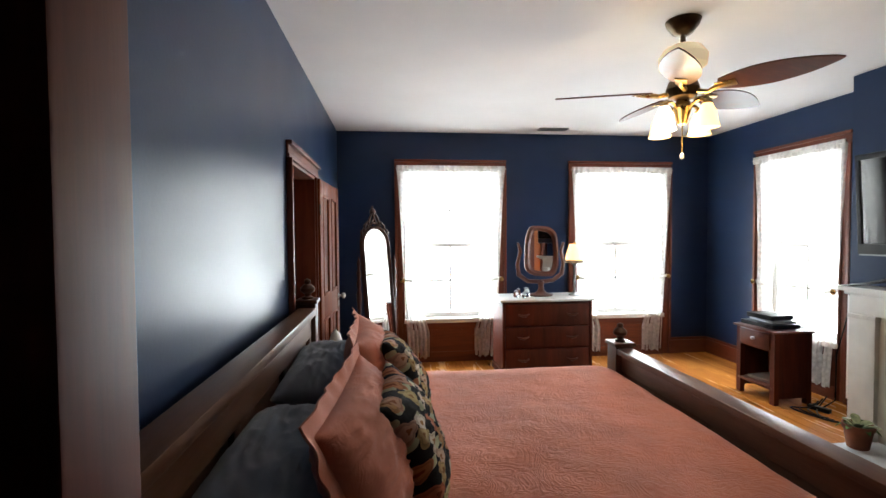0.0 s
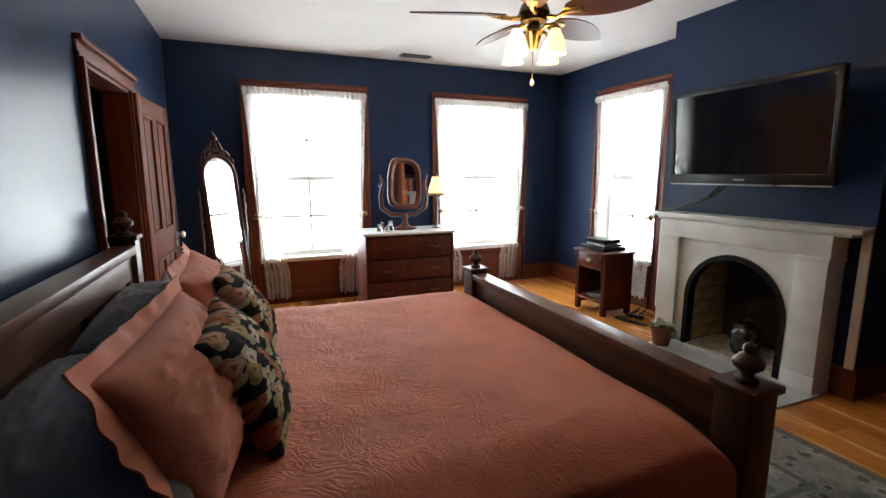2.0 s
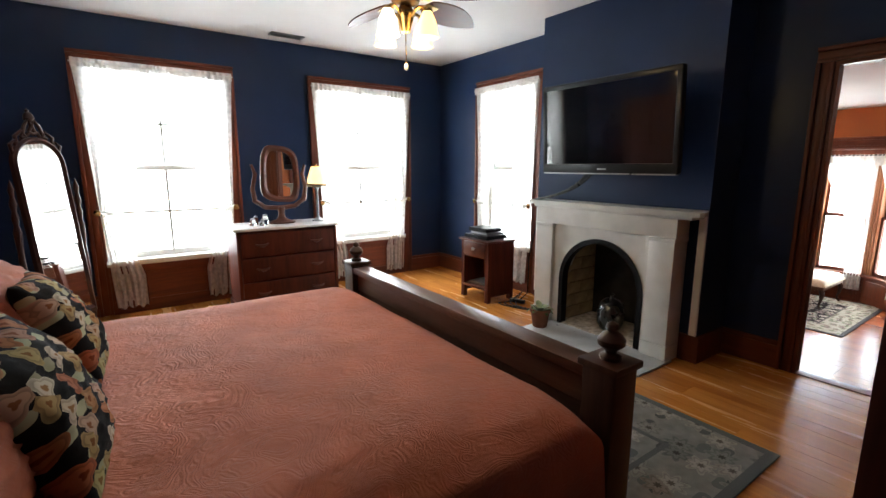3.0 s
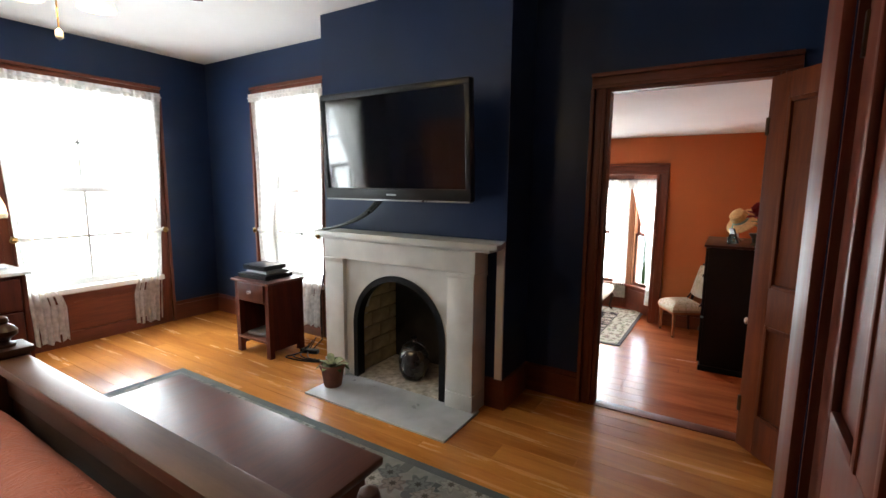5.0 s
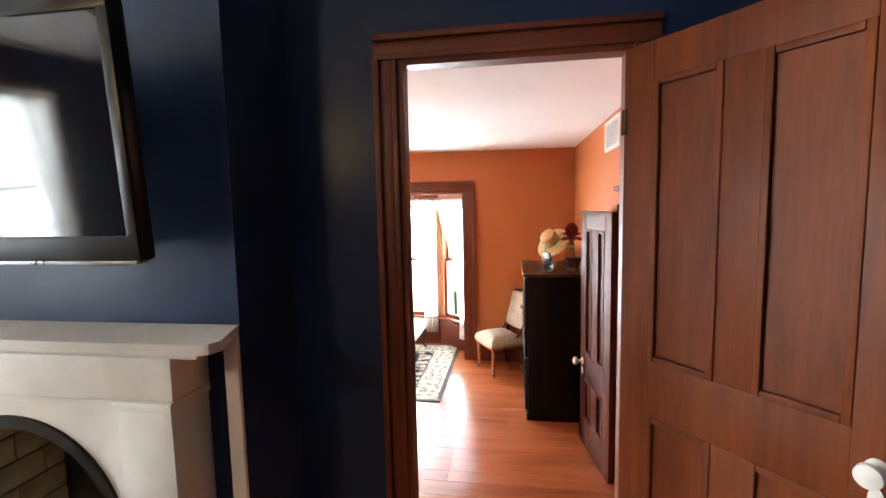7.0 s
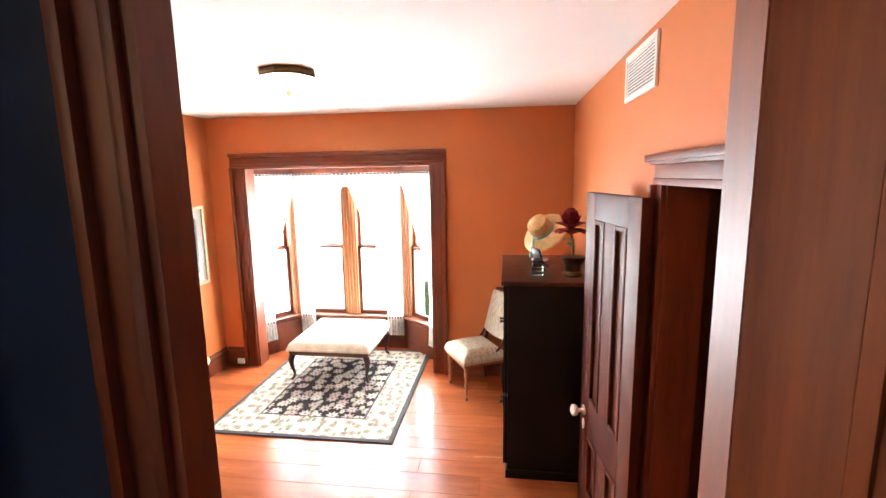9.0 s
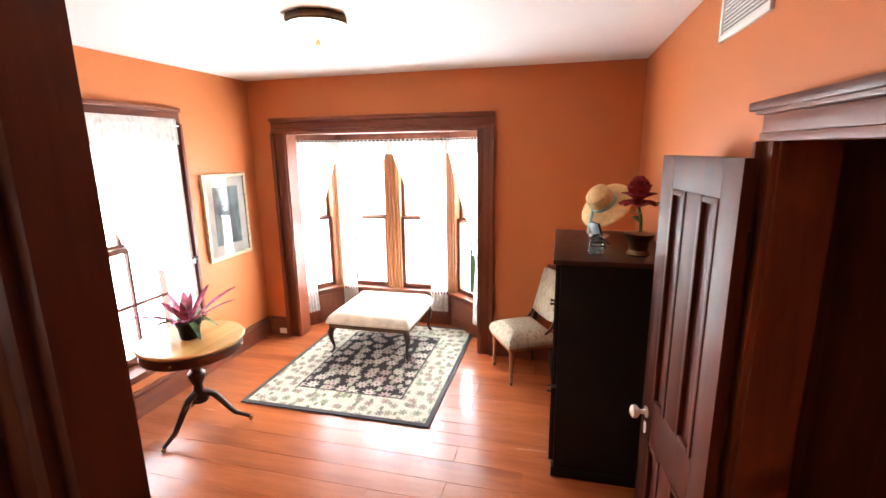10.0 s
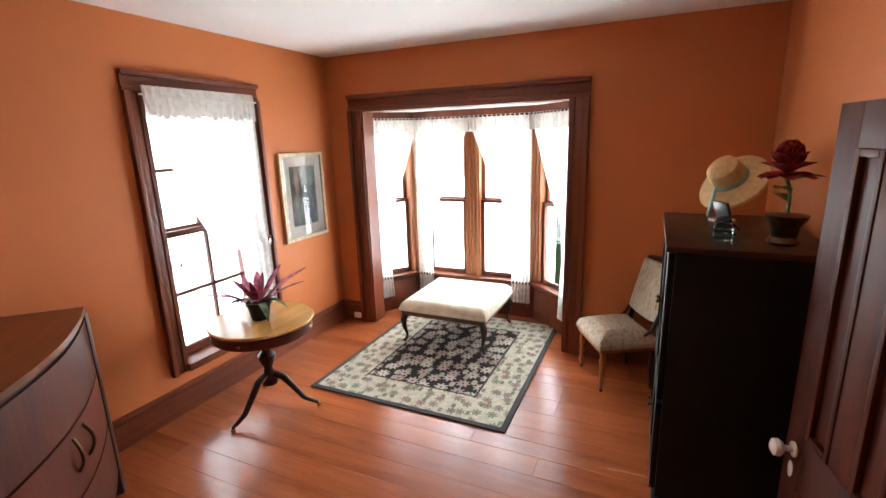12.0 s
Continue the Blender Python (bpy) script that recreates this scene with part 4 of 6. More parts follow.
part("head_rail", box(BX0 - 0.02, a, 0.36, BX0 + 0.03, b, 0.50, 0.004), BEDWOOD, bed)
for i in range(4):
    y0 = a + (b - a - 0.07) * i / 3
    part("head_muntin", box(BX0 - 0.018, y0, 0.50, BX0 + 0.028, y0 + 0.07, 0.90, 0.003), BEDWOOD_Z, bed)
for i in range(3):
    y0 = a + (b - a - 0.07) * i / 3 + 0.07
    y1 = a + (b - a - 0.07) * (i + 1) / 3
    part("head_panel", box(BX0 - 0.01, y0, 0.50, BX0 + 0.008, y1, 0.90), BEDWOOD, bed)
a = BYA + 0.056
part("foot_rail", box(BX1 - 0.055, a, 0.715, BX1 + 0.055, b, 0.755, 0.008), BEDWOOD, bed)
part("foot_rail", box(BX1 - 0.022, a, 0.60, BX1 + 0.022, b, 0.715, 0.004), BEDWOOD, bed)
part("foot_panel", box(BX1 - 0.012, a, 0.28, BX1 + 0.012, b, 0.60), BEDWOOD, bed)
part("foot_rail", box(BX1 - 0.022, a, 0.18, BX1 + 0.022, b, 0.28, 0.004), BEDWOOD, bed)
for y in (BYA, BYB):
    part("side_rail", box(BX0 + 0.055, y - 0.015, 0.22, BX1 - 0.062, y + 0.015, 0.40, 0.004), BEDWOOD, bed)
tagged(new("mattress", finish("mattress", box(BX0 + 0.06, BYA + 0.03, 0.36, BX1 - 0.09, BYB - 0.03, 0.60, 0.05), SLATECLOTH, 40)), "thick mattress under a slate grey sheet", "mattress")


def quilt(u, v):
    """u runs down the bed, v across it; it falls over both sides."""
    x = BX0 + 0.45 + (BX1 - 0.07 - BX0 - 0.45) * u
    s = (v - 0.5) * 2
    half = (BYB - BYA) / 2 + 0.03
    cy = (BYA + BYB) / 2
    y = cy + half * math.copysign(min(1.0, abs(s) * 1.22), s)
    over = max(0.0, abs(s) - 0.82) / 0.18
    top = 0.655 + 0.012 * noise.noise(Vector((x * 2.3, y * 2.3, 0))) + 0.004 * noise.noise(Vector((x * 9, y * 9, 3)))
    edge = max(0.0, abs(s) - 0.62) / 0.2
    top -= 0.05 * min(1, edge) ** 2
    foot = max(0.0, u - 0.90) / 0.10
    top -= 0.09 * foot ** 2.2
    z = top - 0.30 * over ** 1.2
    y += math.copysign(0.02 * over + 0.012 * over * math.sin(x * 16), s)
    return (x, y, z)


tagged(new("bedspread", finish("bedspread", sheet(quilt, 110, 130, thick=-0.012), SALMON, 60)), "salmon orange matelasse quilt spread over the bed", "bedspread")


def cushion(name, m, w, h, d, material, label, seed, flange=0.0, group="", power=2.6):
    """A stuffed pillow: w along local x, h along local y, thickness along z."""
    e = thing(name, label, "pillow", m, group)

    def face(sign):
        def fn(u, v):
            a, b = 2 * u - 1, 2 * v - 1
            k = max(0.0, 1 - abs(a) ** power) ** 0.55 * max(0.0, 1 - abs(b) ** power) ** 0.55
            pinch = 1 - 0.07 * (1 - abs(b) ** 2) * abs(a) ** 3
            pinch2 = 1 - 0.07 * (1 - abs(a) ** 2) * abs(b) ** 3
            n = noise.noise(Vector((a * 2.2 + seed, b * 2.2, sign))) * 0.16 + noise.noise(Vector((a * 6 + seed, b * 3, sign))) * 0.07
            crease = 1 - abs(noise.noise(Vector((a * 3.0 + b * 2.0 + seed, b * 7.0 - a, sign * 2 + 5)))) * 2
            n += 0.10 * max(0.0, crease) ** 3
            return (a * w / 2 * pinch, b * h / 2 * pinch2, sign * (d / 2 * k * (1 + n) + 0.002))
        return fn

    bm = sheet(face(1), 64, 52)
    sheet(face(-1), 64, 52, bm)
    bmesh.ops.remove_doubles(bm, verts=bm.verts, dist=0.0045)
    c = part("cover", bm, material, e, smooth=70)
    if flange:
        def rim(u, v):
            t = u * 2 * math.pi
            c, s = math.cos(t), math.sin(t)
            q = max(abs(c), abs(s))
            a, b = c / q, s / q
            g = 0.96 + v * 0.04
            ex = flange * v
            return (a * (w / 2 * g + ex) * (1 - 0.05 * (1 - abs(b)) * abs(a)), b * (h / 2 * g + ex) * (1 - 0.05 * (1 - abs(a)) * abs(b)), 0.006 * v * math.sin(t * 22 + seed) + 0.012 * v * math.sin(t * 5 + seed))
        part("flange", sheet(rim, 160, 4, thick=0.006), material, c, smooth=70)
    return e


def propped(x, y, z, tilt, yaw=0.0, spin=0.0):
    """Leaning against the headboard: width along y, height up, face towards +x."""
    return pose(x, y, z, 0, 0, yaw) @ pose(0, 0, 0, 90 - tilt, 0, 90) @ pose(0, 0, 0, 0, 0, spin)


GP = "pillows on the bed"
cushion("pillow", pose(1.91, 2.44, 0.79, 0, 6, 0) @ pose(0, 0, 0, 0, 0, 90), 0.84, 0.52, 0.27, SLATECLOTH, "slate grey sleeping pillow lying against the headboard", 1, group=GP)
cushion("pillow", pose(1.90, 3.44, 0.79, 0, 7, 3) @ pose(0, 0, 0, 0, 0, 90), 0.84, 0.52, 0.27, SLATECLOTH, "slate grey sleeping pillow lying against the headboard", 5, group=GP)
cushion("sham_pillow", propped(2.12, 2.44, 0.865, 24, -4), 0.74, 0.42, 0.22, SHAM, "salmon sham pillow with flanged edge leaning on pillows", 9, 0.045, GP)
cushion("sham_pillow", propped(2.10, 3.32, 0.875, 24, 3), 0.74, 0.42, 0.22, SHAM, "salmon sham pillow with flanged edge leaning on pillows", 13, 0.045, GP)
cushion("floral_pillow", propped(2.255, 2.54, 0.845, 26, -3, 3), 0.44, 0.42, 0.17, FLORAL, "black floral print cushion with cream flowers", 17, 0, GP)
cushion("floral_pillow", propped(2.24, 3.24, 0.85, 27, 4, -4), 0.44, 0.42, 0.17, FLORAL, "black floral print cushion with rust flowers", 21, 0, GP)

# ---- bedroom furniture ----
chest = thing("blanket_chest", "low polished brown wooden chest at the bed foot", "chest")
part("lid", box(3.96, 2.52, 0.41, 4.40, 3.92, 0.445, 0.012), CHERRY, chest, "polished brown lid")
part("body", box(4.0, 2.58, 0.09, 4.36, 3.86, 0.41, 0.004), MAHOG_H, chest)
part("plinth", box(3.98, 2.56, 0.035, 4.38, 3.88, 0.10, 0.006), MAHOG_H, chest)
for x in (4.02, 4.34):
    for y in (2.62, 3.82):
        part("foot", lathe([(0.02, 0), (0.032, 0.015), (0.03, 0.04)], 14, (x, y, 0.0)), MAHOG, chest)


def drawer_chest():
    e = thing("dresser", "dark wood dresser with white marble top", "dresser", pose(3.78, 5.58, 0))
    w, d, h = 0.96, 0.50, 0.845
    x0 = -w / 2
    part("carcass", box(x0 + 0.015, 0.02, 0.06, w / 2 - 0.015, d, h - 0.02, 0.004), DARKDOOR, e)
    part("marble_top", box(x0 - 0.025, -0.025, h - 0.02, w / 2 + 0.025, d + 0.01, h + 0.004, 0.006), WHITETOP, e, "white marble top")
    part("plinth", box(x0, 0.0, 0.03, w / 2, d, 0.10, 0.006), DARKDOOR, e)
    for s in (-1, 1):
        part("corner_post", box(s * w / 2 - 0.03 * (s > 0) - 0.0, -0.004, 0.10, s * w / 2 + 0.03 * (s < 0), 0.03, h - 0.02, 0.008), DARKDOOR, e)
        for y in (0.04, d - 0.04):
            part("caster", lathe([(0.018, 0), (0.018, 0.03)], 12, (s * (w / 2 - 0.05), y, 0)), BRASS, e, "small caster")
    for i, (z0, z1) in enumerate(((0.115, 0.335), (0.35, 0.565), (0.58, 0.80))):
        f = part("drawer", box(x0 + 0.035, -0.006, z0, w / 2 - 0.035, 0.02, z1, 0.008), DARKDOOR, e)
        for x in (-0.26, 0.26):
            bm = tube(bend((x - 0.06, -0.008, (z0 + z1) / 2 + 0.01), (x, -0.05, (z0 + z1) / 2 - 0.02), (x + 0.06, -0.008, (z0 + z1) / 2 + 0.01)), [0.006 + 0.007 * math.sin(math.pi * k / 10) for k in range(11)])
            part("pull", bm, CHERRY, f, "carved wooden leaf pull")
    return e


drawer_chest()


def swing_mirror():
    e = thing("dressing_mirror", "small carved reddish wood swing mirror on the dresser", "mirror", pose(3.80, 5.86, 0.849, 0, 0, 6) @ Matrix.Diagonal((1.25, 1, 1.16, 1)))
    out = []
    for i in range(64):
        t = 2 * math.pi * i / 64
        cu, sv = math.copysign(abs(math.cos(t)) ** 0.55, math.cos(t)), math.copysign(abs(math.sin(t)) ** 0.55, math.sin(t))
        out.append((0.155 * cu * (1 - 0.06 * sv), 0.42 + 0.235 * sv + 0.012 * math.cos(3 * t)))
    inn = [(u * 0.70, 0.42 + (v - 0.42) * 0.80) for u, v in out]
    bm = bmesh.new()
    rows = [[bm.verts.new((u, y, v)) for u, v in o] for o, y in ((out, 0.0), (out, -0.022), ([(u * 0.86, 0.42 + (v - 0.42) * 0.9) for u, v in out], -0.036), (inn, -0.022), (inn, 0.0))]
    for r0, r1 in zip(rows, rows[1:] + rows[:1]):
        for i in range(64):
            bm.faces.new((r0[i], r0[(i + 1) % 64], r1[(i + 1) % 64], r1[i]))
    part("mirror_frame", bm, CHERRY, e)
    part("glass", prism([(u * 1.02, v) for u, v in inn], -0.012, -0.006, "y"), MIRROR, e, "tilted mirror glass")
    bm = lathe([(0.10, 0), (0.11, 0.012), (0.05, 0.03), (0.03, 0.05), (0.022, 0.09), (0.03, 0.12), (0.02, 0.14)], 24)
    part("stand", bm, CHERRY, e)
    for s in (-1, 1):
        part("arm", tube([(0, 0.02, 0.13), (s * 0.12, 0.02, 0.14), (s * 0.20, 0.015, 0.20), (s * 0.215, 0.01, 0.30), (s * 0.19, 0.0, 0.42), (s * 0.215, 0.0, 0.50)], [0.02, 0.02, 0.022, 0.018, 0.016, 0.01]), CHERRY, e)


swing_mirror()


def table_lamp():
    e = thing("table_lamp", "slim table lamp with lit amber shade on the dresser", "lamp", pose(4.17, 5.84, 0.849) @ Matrix.Diagonal((1.15, 1.15, 1.1, 1)))
    part("base", lathe([(0.055, 0), (0.055, 0.012), (0.02, 0.03), (0.010, 0.05), (0.012, 0.16), (0.009, 0.26), (0.014, 0.30), (0.03, 0.315), (0.034, 0.33), (0.01, 0.335)], 24), STEEL, e)
    bm = bmesh.new()
    seg, rows = 40, []
    for r, z in ((0.085, 0.35), (0.078, 0.40), (0.06, 0.46), (0.045, 0.51)):
        rows.append([bm.verts.new(((r + 0.003 * math.sin(a * 20)) * math.cos(a), (r + 0.003 * math.sin(a * 20)) * math.sin(a), z)) for a in (2 * math.pi * i / seg for i in range(seg))])
    for r0, r1 in zip(rows, rows[1:]):
        for i in range(seg):
            bm.faces.new((r0[i], r0[(i + 1) % seg], r1[(i + 1) % seg], r1[i]))
    s = part("shade", bm, LAMPSHADE, e, "pleated warm lit shade")
    part("fringe", lathe([(0.083, 0.325), (0.088, 0.352), (0.08, 0.352)], 40), GILT, s)
    part("finial", lathe([(0.006, 0.50), (0.01, 0.525), (0.0, 0.54)], 12), BRASS, e)


table_lamp()
for x, y, r, h, mt in ((3.50, 5.78, 0.030, 0.055, JARGLASS), (3.57, 5.72, 0.024, 0.045, JARGLASS), (3.62, 5.80, 0.032, 0.085, JARGLASS), (3.545, 5.85, 0.022, 0.07, TERRACOTTA)):
    e = thing("trinket_jar", "small glass jar standing on the dresser top", "jar", pose(x, y, 0.849), "jars on the dresser")
    part("jar", lathe([(r * 0.9, 0), (r, 0.006), (r, h * 0.8), (r * 0.75, h)], 18), mt, e)
    part("lid", lathe([(r * 0.78, h), (r * 0.78, h + 0.012), (r * 0.2, h + 0.018)], 18), STEEL, e)


def cheval_mirror():
    e = thing("cheval_mirror", "tall arched standing mirror in carved dark wood", "mirror", pose(2.05, 5.62, 0, 0, 0, 44))
    w, top = 0.185, 1.42

    def outline(k, zlo):
        pts = [(-w * k, zlo), (w * k, zlo), (w * k, top)]
        pts += [(w * k * math.cos(t), top + 0.20 * k * math.sin(t)) for t in (math.pi * i / 20 for i in range(1, 20))]
        return pts + [(-w * k, top)]

    g, o = outline(0.82, 0.32), outline(1.0, 0.26)
    bm = bmesh.new()
    rows = [[bm.verts.new((u, y, v)) for u, v in pts] for pts, y in ((o, 0.018), (o, -0.018), (outline(0.91, 0.29), -0.032), (g, -0.016), (g, 0.018))]
    n = len(o)
    for r0, r1 in zip(rows, rows[1:] + rows[:1]):
        for i in range(n):
            bm.faces.new((r0[i], r0[(i + 1) % n], r1[(i + 1) % n], r1[i]))
    f = part("mirror_frame", bm, BLACKMAHOG, e)
    pane = part("glass", prism([(u * 1.01, v) for u, v in g], -0.012, -0.006, "y"), MIRROR, e, "arched mirror glass")
    f.matrix_basis = pane.matrix_basis = pose(0, 0, 0.95, -5.5, 0, 0) @ pose(0, 0, -0.95)
    # pierced crest: scrolls
    crest = [[(-0.12, 0, 1.56), (-0.13, -0.01, 1.62), (-0.08, -0.01, 1.66), (-0.06, -0.01, 1.62), (-0.09, -0.01, 1.61)],
             [(-0.09, 0, 1.58), (-0.05, -0.01, 1.70), (-0.02, -0.01, 1.74), (0.0, -0.01, 1.70), (-0.02, 0, 1.66)],
             [(-0.16, 0, 1.50), (-0.175, -0.01, 1.56), (-0.14, -0.01, 1.59), (-0.125, 0, 1.55)],
             [(-0.05, 0, 1.62), (-0.025, -0.012, 1.65), (0.0, -0.012, 1.64)]]
    for pts in crest:
        for s in (-1, 1):
            part("crest_scroll", tube([(s * p[0], p[1], p[2]) for p in pts], 0.013), BLACKMAHOG, f)
    part("crest_finial", lathe([(0.012, 1.72), (0.034, 1.75), (0.028, 1.78), (0.01, 1.80), (0.014, 1.81), (0, 1.825)], 16), BLACKMAHOG, f)
    for s in (-1, 1):
        prof = [(0.022, 0.10), (0.03, 0.14), (0.02, 0.18), (0.028, 0.3), (0.018, 0.42), (0.026, 0.6), (0.017, 0.8), (0.026, 0.95), (0.014, 1.0), (0.024, 1.05), (0.014, 1.1), (0.024, 1.15), (0.012, 1.2), (0.02, 1.25), (0.0, 1.32)]
        part("post", lathe(prof, 14, (s * 0.235, 0.02, 0)), BLACKMAHOG, e)
        part("foot", tube([(s * 0.235, -0.24, 0.02), (s * 0.235, -0.12, 0.05), (s * 0.235, 0.02, 0.13), (s * 0.235, 0.14, 0.05), (s * 0.235, 0.24, 0.02)], [0.016, 0.022, 0.028, 0.022, 0.016]), BLACKMAHOG, e)
    part("stretcher", tube([(-0.235, 0.02, 0.16), (0.235, 0.02, 0.16)], 0.016), BLACKMAHOG, e)


BLACKMAHOG = wood("black_mahogany", (0.022, 0.009, 0.007), (0.07, 0.028, 0.02), 0.3, "z")
cheval_mirror()


def nightstand():
    e = thing("nightstand", "reddish brown nightstand with one drawer and open shelf", "nightstand", pose(5.50, 4.645, 0))
    w, d, h = 0.44, 0.36, 0.655      # y width, x depth
    part("top", box(-0.03, -0.02, h - 0.022, d + 0.01, w + 0.02, h, 0.006), CHERRY, e)
    for y in (0.0, w - 0.02):
        part("side_panel", box(0.035, y, 0.06, d, y + 0.02, h - 0.022), DARKDOOR, e)
    for y in (0.0, w - 0.045):
        for x in (0.0, d - 0.045):
            part("leg", prism([(x, y - 0.002), (x + 0.045, y - 0.002), (x + 0.045, y + 0.047), (x, y + 0.047)], 0, h - 0.022), DARKDOOR, e)
    part("back_panel", box(d - 0.015, 0.02, 0.12, d, w - 0.02, h - 0.03), DARKDOOR, e)
    part("shelf", box(-0.005, 0.02, 0.13, d - 0.01, w - 0.02, 0.15, 0.003), CHERRY, e)
    dr = part("drawer", box(-0.012, 0.047, h - 0.17, 0.03, w - 0.047, h - 0.03, 0.008), CHERRY, e)
    part("drawer_box", box(0.03, 0.03, h - 0.17, d - 0.02, w - 0.03, h - 0.16), DARKDOOR, e)
    bm = lathe([(0.016, 0), (0.008, 0.008), (0.018, 0.02), (0.0, 0.028)], 16)
    bmesh.ops.transform(bm, matrix=pose(-0.012, w / 2, h - 0.10, 0, -90, 0), verts=bm.verts)
    part("knob", bm, STEEL, dr, "bright round drawer knob")
    part("apron", box(0.0, 0.045, h - 0.19, 0.02, w - 0.045, h - 0.17, 0.003), CHERRY, e)


nightstand()
for x, y, z, dx, dy, dz, mt, rz in ((5.53, 4.70, 0.656, 0.28, 0.36, 0.042, BLACKPLASTIC, 2), (5.56, 4.73, 0.700, 0.22, 0.30, 0.026, GREYPLASTIC, -4), (5.55, 4.74, 0.728, 0.23, 0.27, 0.045, BLACKPLASTIC, 3), (5.56, 4.76, 0.151, 0.24, 0.24, 0.03, GREYPLASTIC, 4)):
    e = thing("media_player", "flat dark media box stacked on the nightstand" if z > 0.3 else "grey electronic box on the nightstand shelf", "media player", pose(x, y, z, 0, 0, rz), "stacked media boxes")
    part("case", box(0, 0, 0.004, dx, dy, dz, 0.003), mt, e)
    part("front_panel", box(-0.003, 0.006, 0.007, 0.0, dy - 0.006, dz - 0.004), STEEL if mt is GREYPLASTIC else BLACKPLASTIC, e)
    for yy in (0.02, dy - 0.02):
        part("foot", box(0.02, yy - 0.01, 0, 0.04, yy + 0.01, 0.005), BLACKPLASTIC, e)


def television():
    e = thing("television", "large black flat television on a wall arm", "television", pose(5.51, 3.369, 1.714, 0, -3.6, 0.3))
    w, h = 1.177, 0.706
    part("case", box(0.0, -w / 2, -h / 2, 0.05, w / 2, h / 2, 0.012), BLACKPLASTIC, e)
    part("bezel", box(-0.012, -w / 2, -h / 2, 0.0, w / 2, -h / 2 + 0.075, 0.006), BLACKPLASTIC, e)
    part("bezel", box(-0.012, -w / 2, h / 2 - 0.04, 0.0, w / 2, h / 2, 0.006), BLACKPLASTIC, e)
    for s in (-1, 1):
        part("bezel", box(-0.012, s * w / 2 - (0.035 if s > 0 else 0), -h / 2 + 0.07, 0.0, s * w / 2 + (0.035 if s < 0 else 0), h / 2 - 0.03, 0.006), BLACKPLASTIC, e)
    part("screen", box(-0.004, -w / 2 + 0.03, -h / 2 + 0.07, -0.001, w / 2 - 0.03, h / 2 - 0.035), SCREEN, e, "dark glossy screen", smooth=None)
    part("silver_strip", box(-0.014, -w / 2 + 0.01, -h / 2 - 0.006, 0.03, w / 2 - 0.01, -h / 2 + 0.004, 0.003), STEEL, e, "thin bright lower strip")
    part("badge", box(-0.0135, -0.04, -h / 2 + 0.03, -0.012, 0.04, -h / 2 + 0.04), STEEL, e)
    part("wall_arm", box(0.05, -0.08, -0.08, 0.265, 0.08, 0.08, 0.01), BLACKPLASTIC, e)


television()
cab = thing("cable", "black cables drooping from television to mantel shelf", "cable")
for k in range(3):
    part("strand", tube(bend((5.62, 3.50 + 0.03 * k, 1.40), (5.63, 3.62 + 0.02 * k, 1.20), (5.62 + 0.01 * k, 4.10 + 0.02 * k, 1.118), 14), 0.007), BLACKPLASTIC, cab)
part("strand", tube([(5.63, 4.12, 1.118), (5.66, 4.20, 1.11), (5.80, 4.24, 1.0), (5.86, 4.42, 0.5), (5.90, 4.46, 0.1), (5.84, 4.52, 0.012)], 0.006), BLACKPLASTIC, cab)
for k in range(4):
    e = thing("floor_cable", "loose black cable lying on the floor boards", "cable", group="floor cables")
    pts = [(5.93 - 0.02 * k, 4.50 + 0.03 * k, 0.2 - 0.04 * k), (5.86 - 0.05 * k, 4.56 - 0.02 * k, 0.02), (5.74 - 0.06 * k, 4.48 + 0.05 * k, 0.012), (5.66, 4.36 - 0.05 * k, 0.012), (5.78 + 0.02 * k, 4.26 - 0.02 * k, 0.012)]
    part("strand", tube([p for i in range(len(pts) - 2) for p in bend((Vector(pts[i]) + Vector(pts[i + 1])) / 2, pts[i + 1], (Vector(pts[i + 1]) + Vector(pts[i + 2])) / 2, 6)[:-1]], 0.005), BLACKPLASTIC, e)

e = thing("power_strip", "black power strip on the floor behind the nightstand", "power strip", pose(5.80, 4.42, 0.0, 0, 0, 20))
part("case", box(0, 0, 0, 0.05, 0.16, 0.035, 0.006), BLACKPLASTIC, e)


def leaf(base, aim, length, width, droop, bm=None):
    """A pointed leaf blade with a folded midrib."""
    a, d = Vector(base), Vector(aim).normalized()
    side = d.cross(Vector((0, 0, 1)))
    side = side.normalized() if side.length > 0.01 else Vector((1, 0, 0))
    own = bm or bmesh.new()
    rows = []
    for i in range(9):
        t = i / 8
        c = a + d * length * t - Vector((0, 0, 1)) * droop * t * t
        w = width * math.sin(math.pi * min(1, t * 0.93 + 0.05)) ** 0.8 * 0.5
        rows.append([own.verts.new(c + side * w * k + Vector((0, 0, 1)) * abs(k) * w * 0.3) for k in (-1, -0.5, 0, 0.5, 1)])
    fs = []
    for r0, r1 in zip(rows, rows[1:]):
        for k in range(4):
            fs.append(own.faces.new((r0[k], r0[k + 1], r1[k + 1], r1[k])))
    bmesh.ops.recalc_face_normals(own, faces=fs)
    bmesh.ops.solidify(own, geom=fs, thickness=0.0015)
    return own


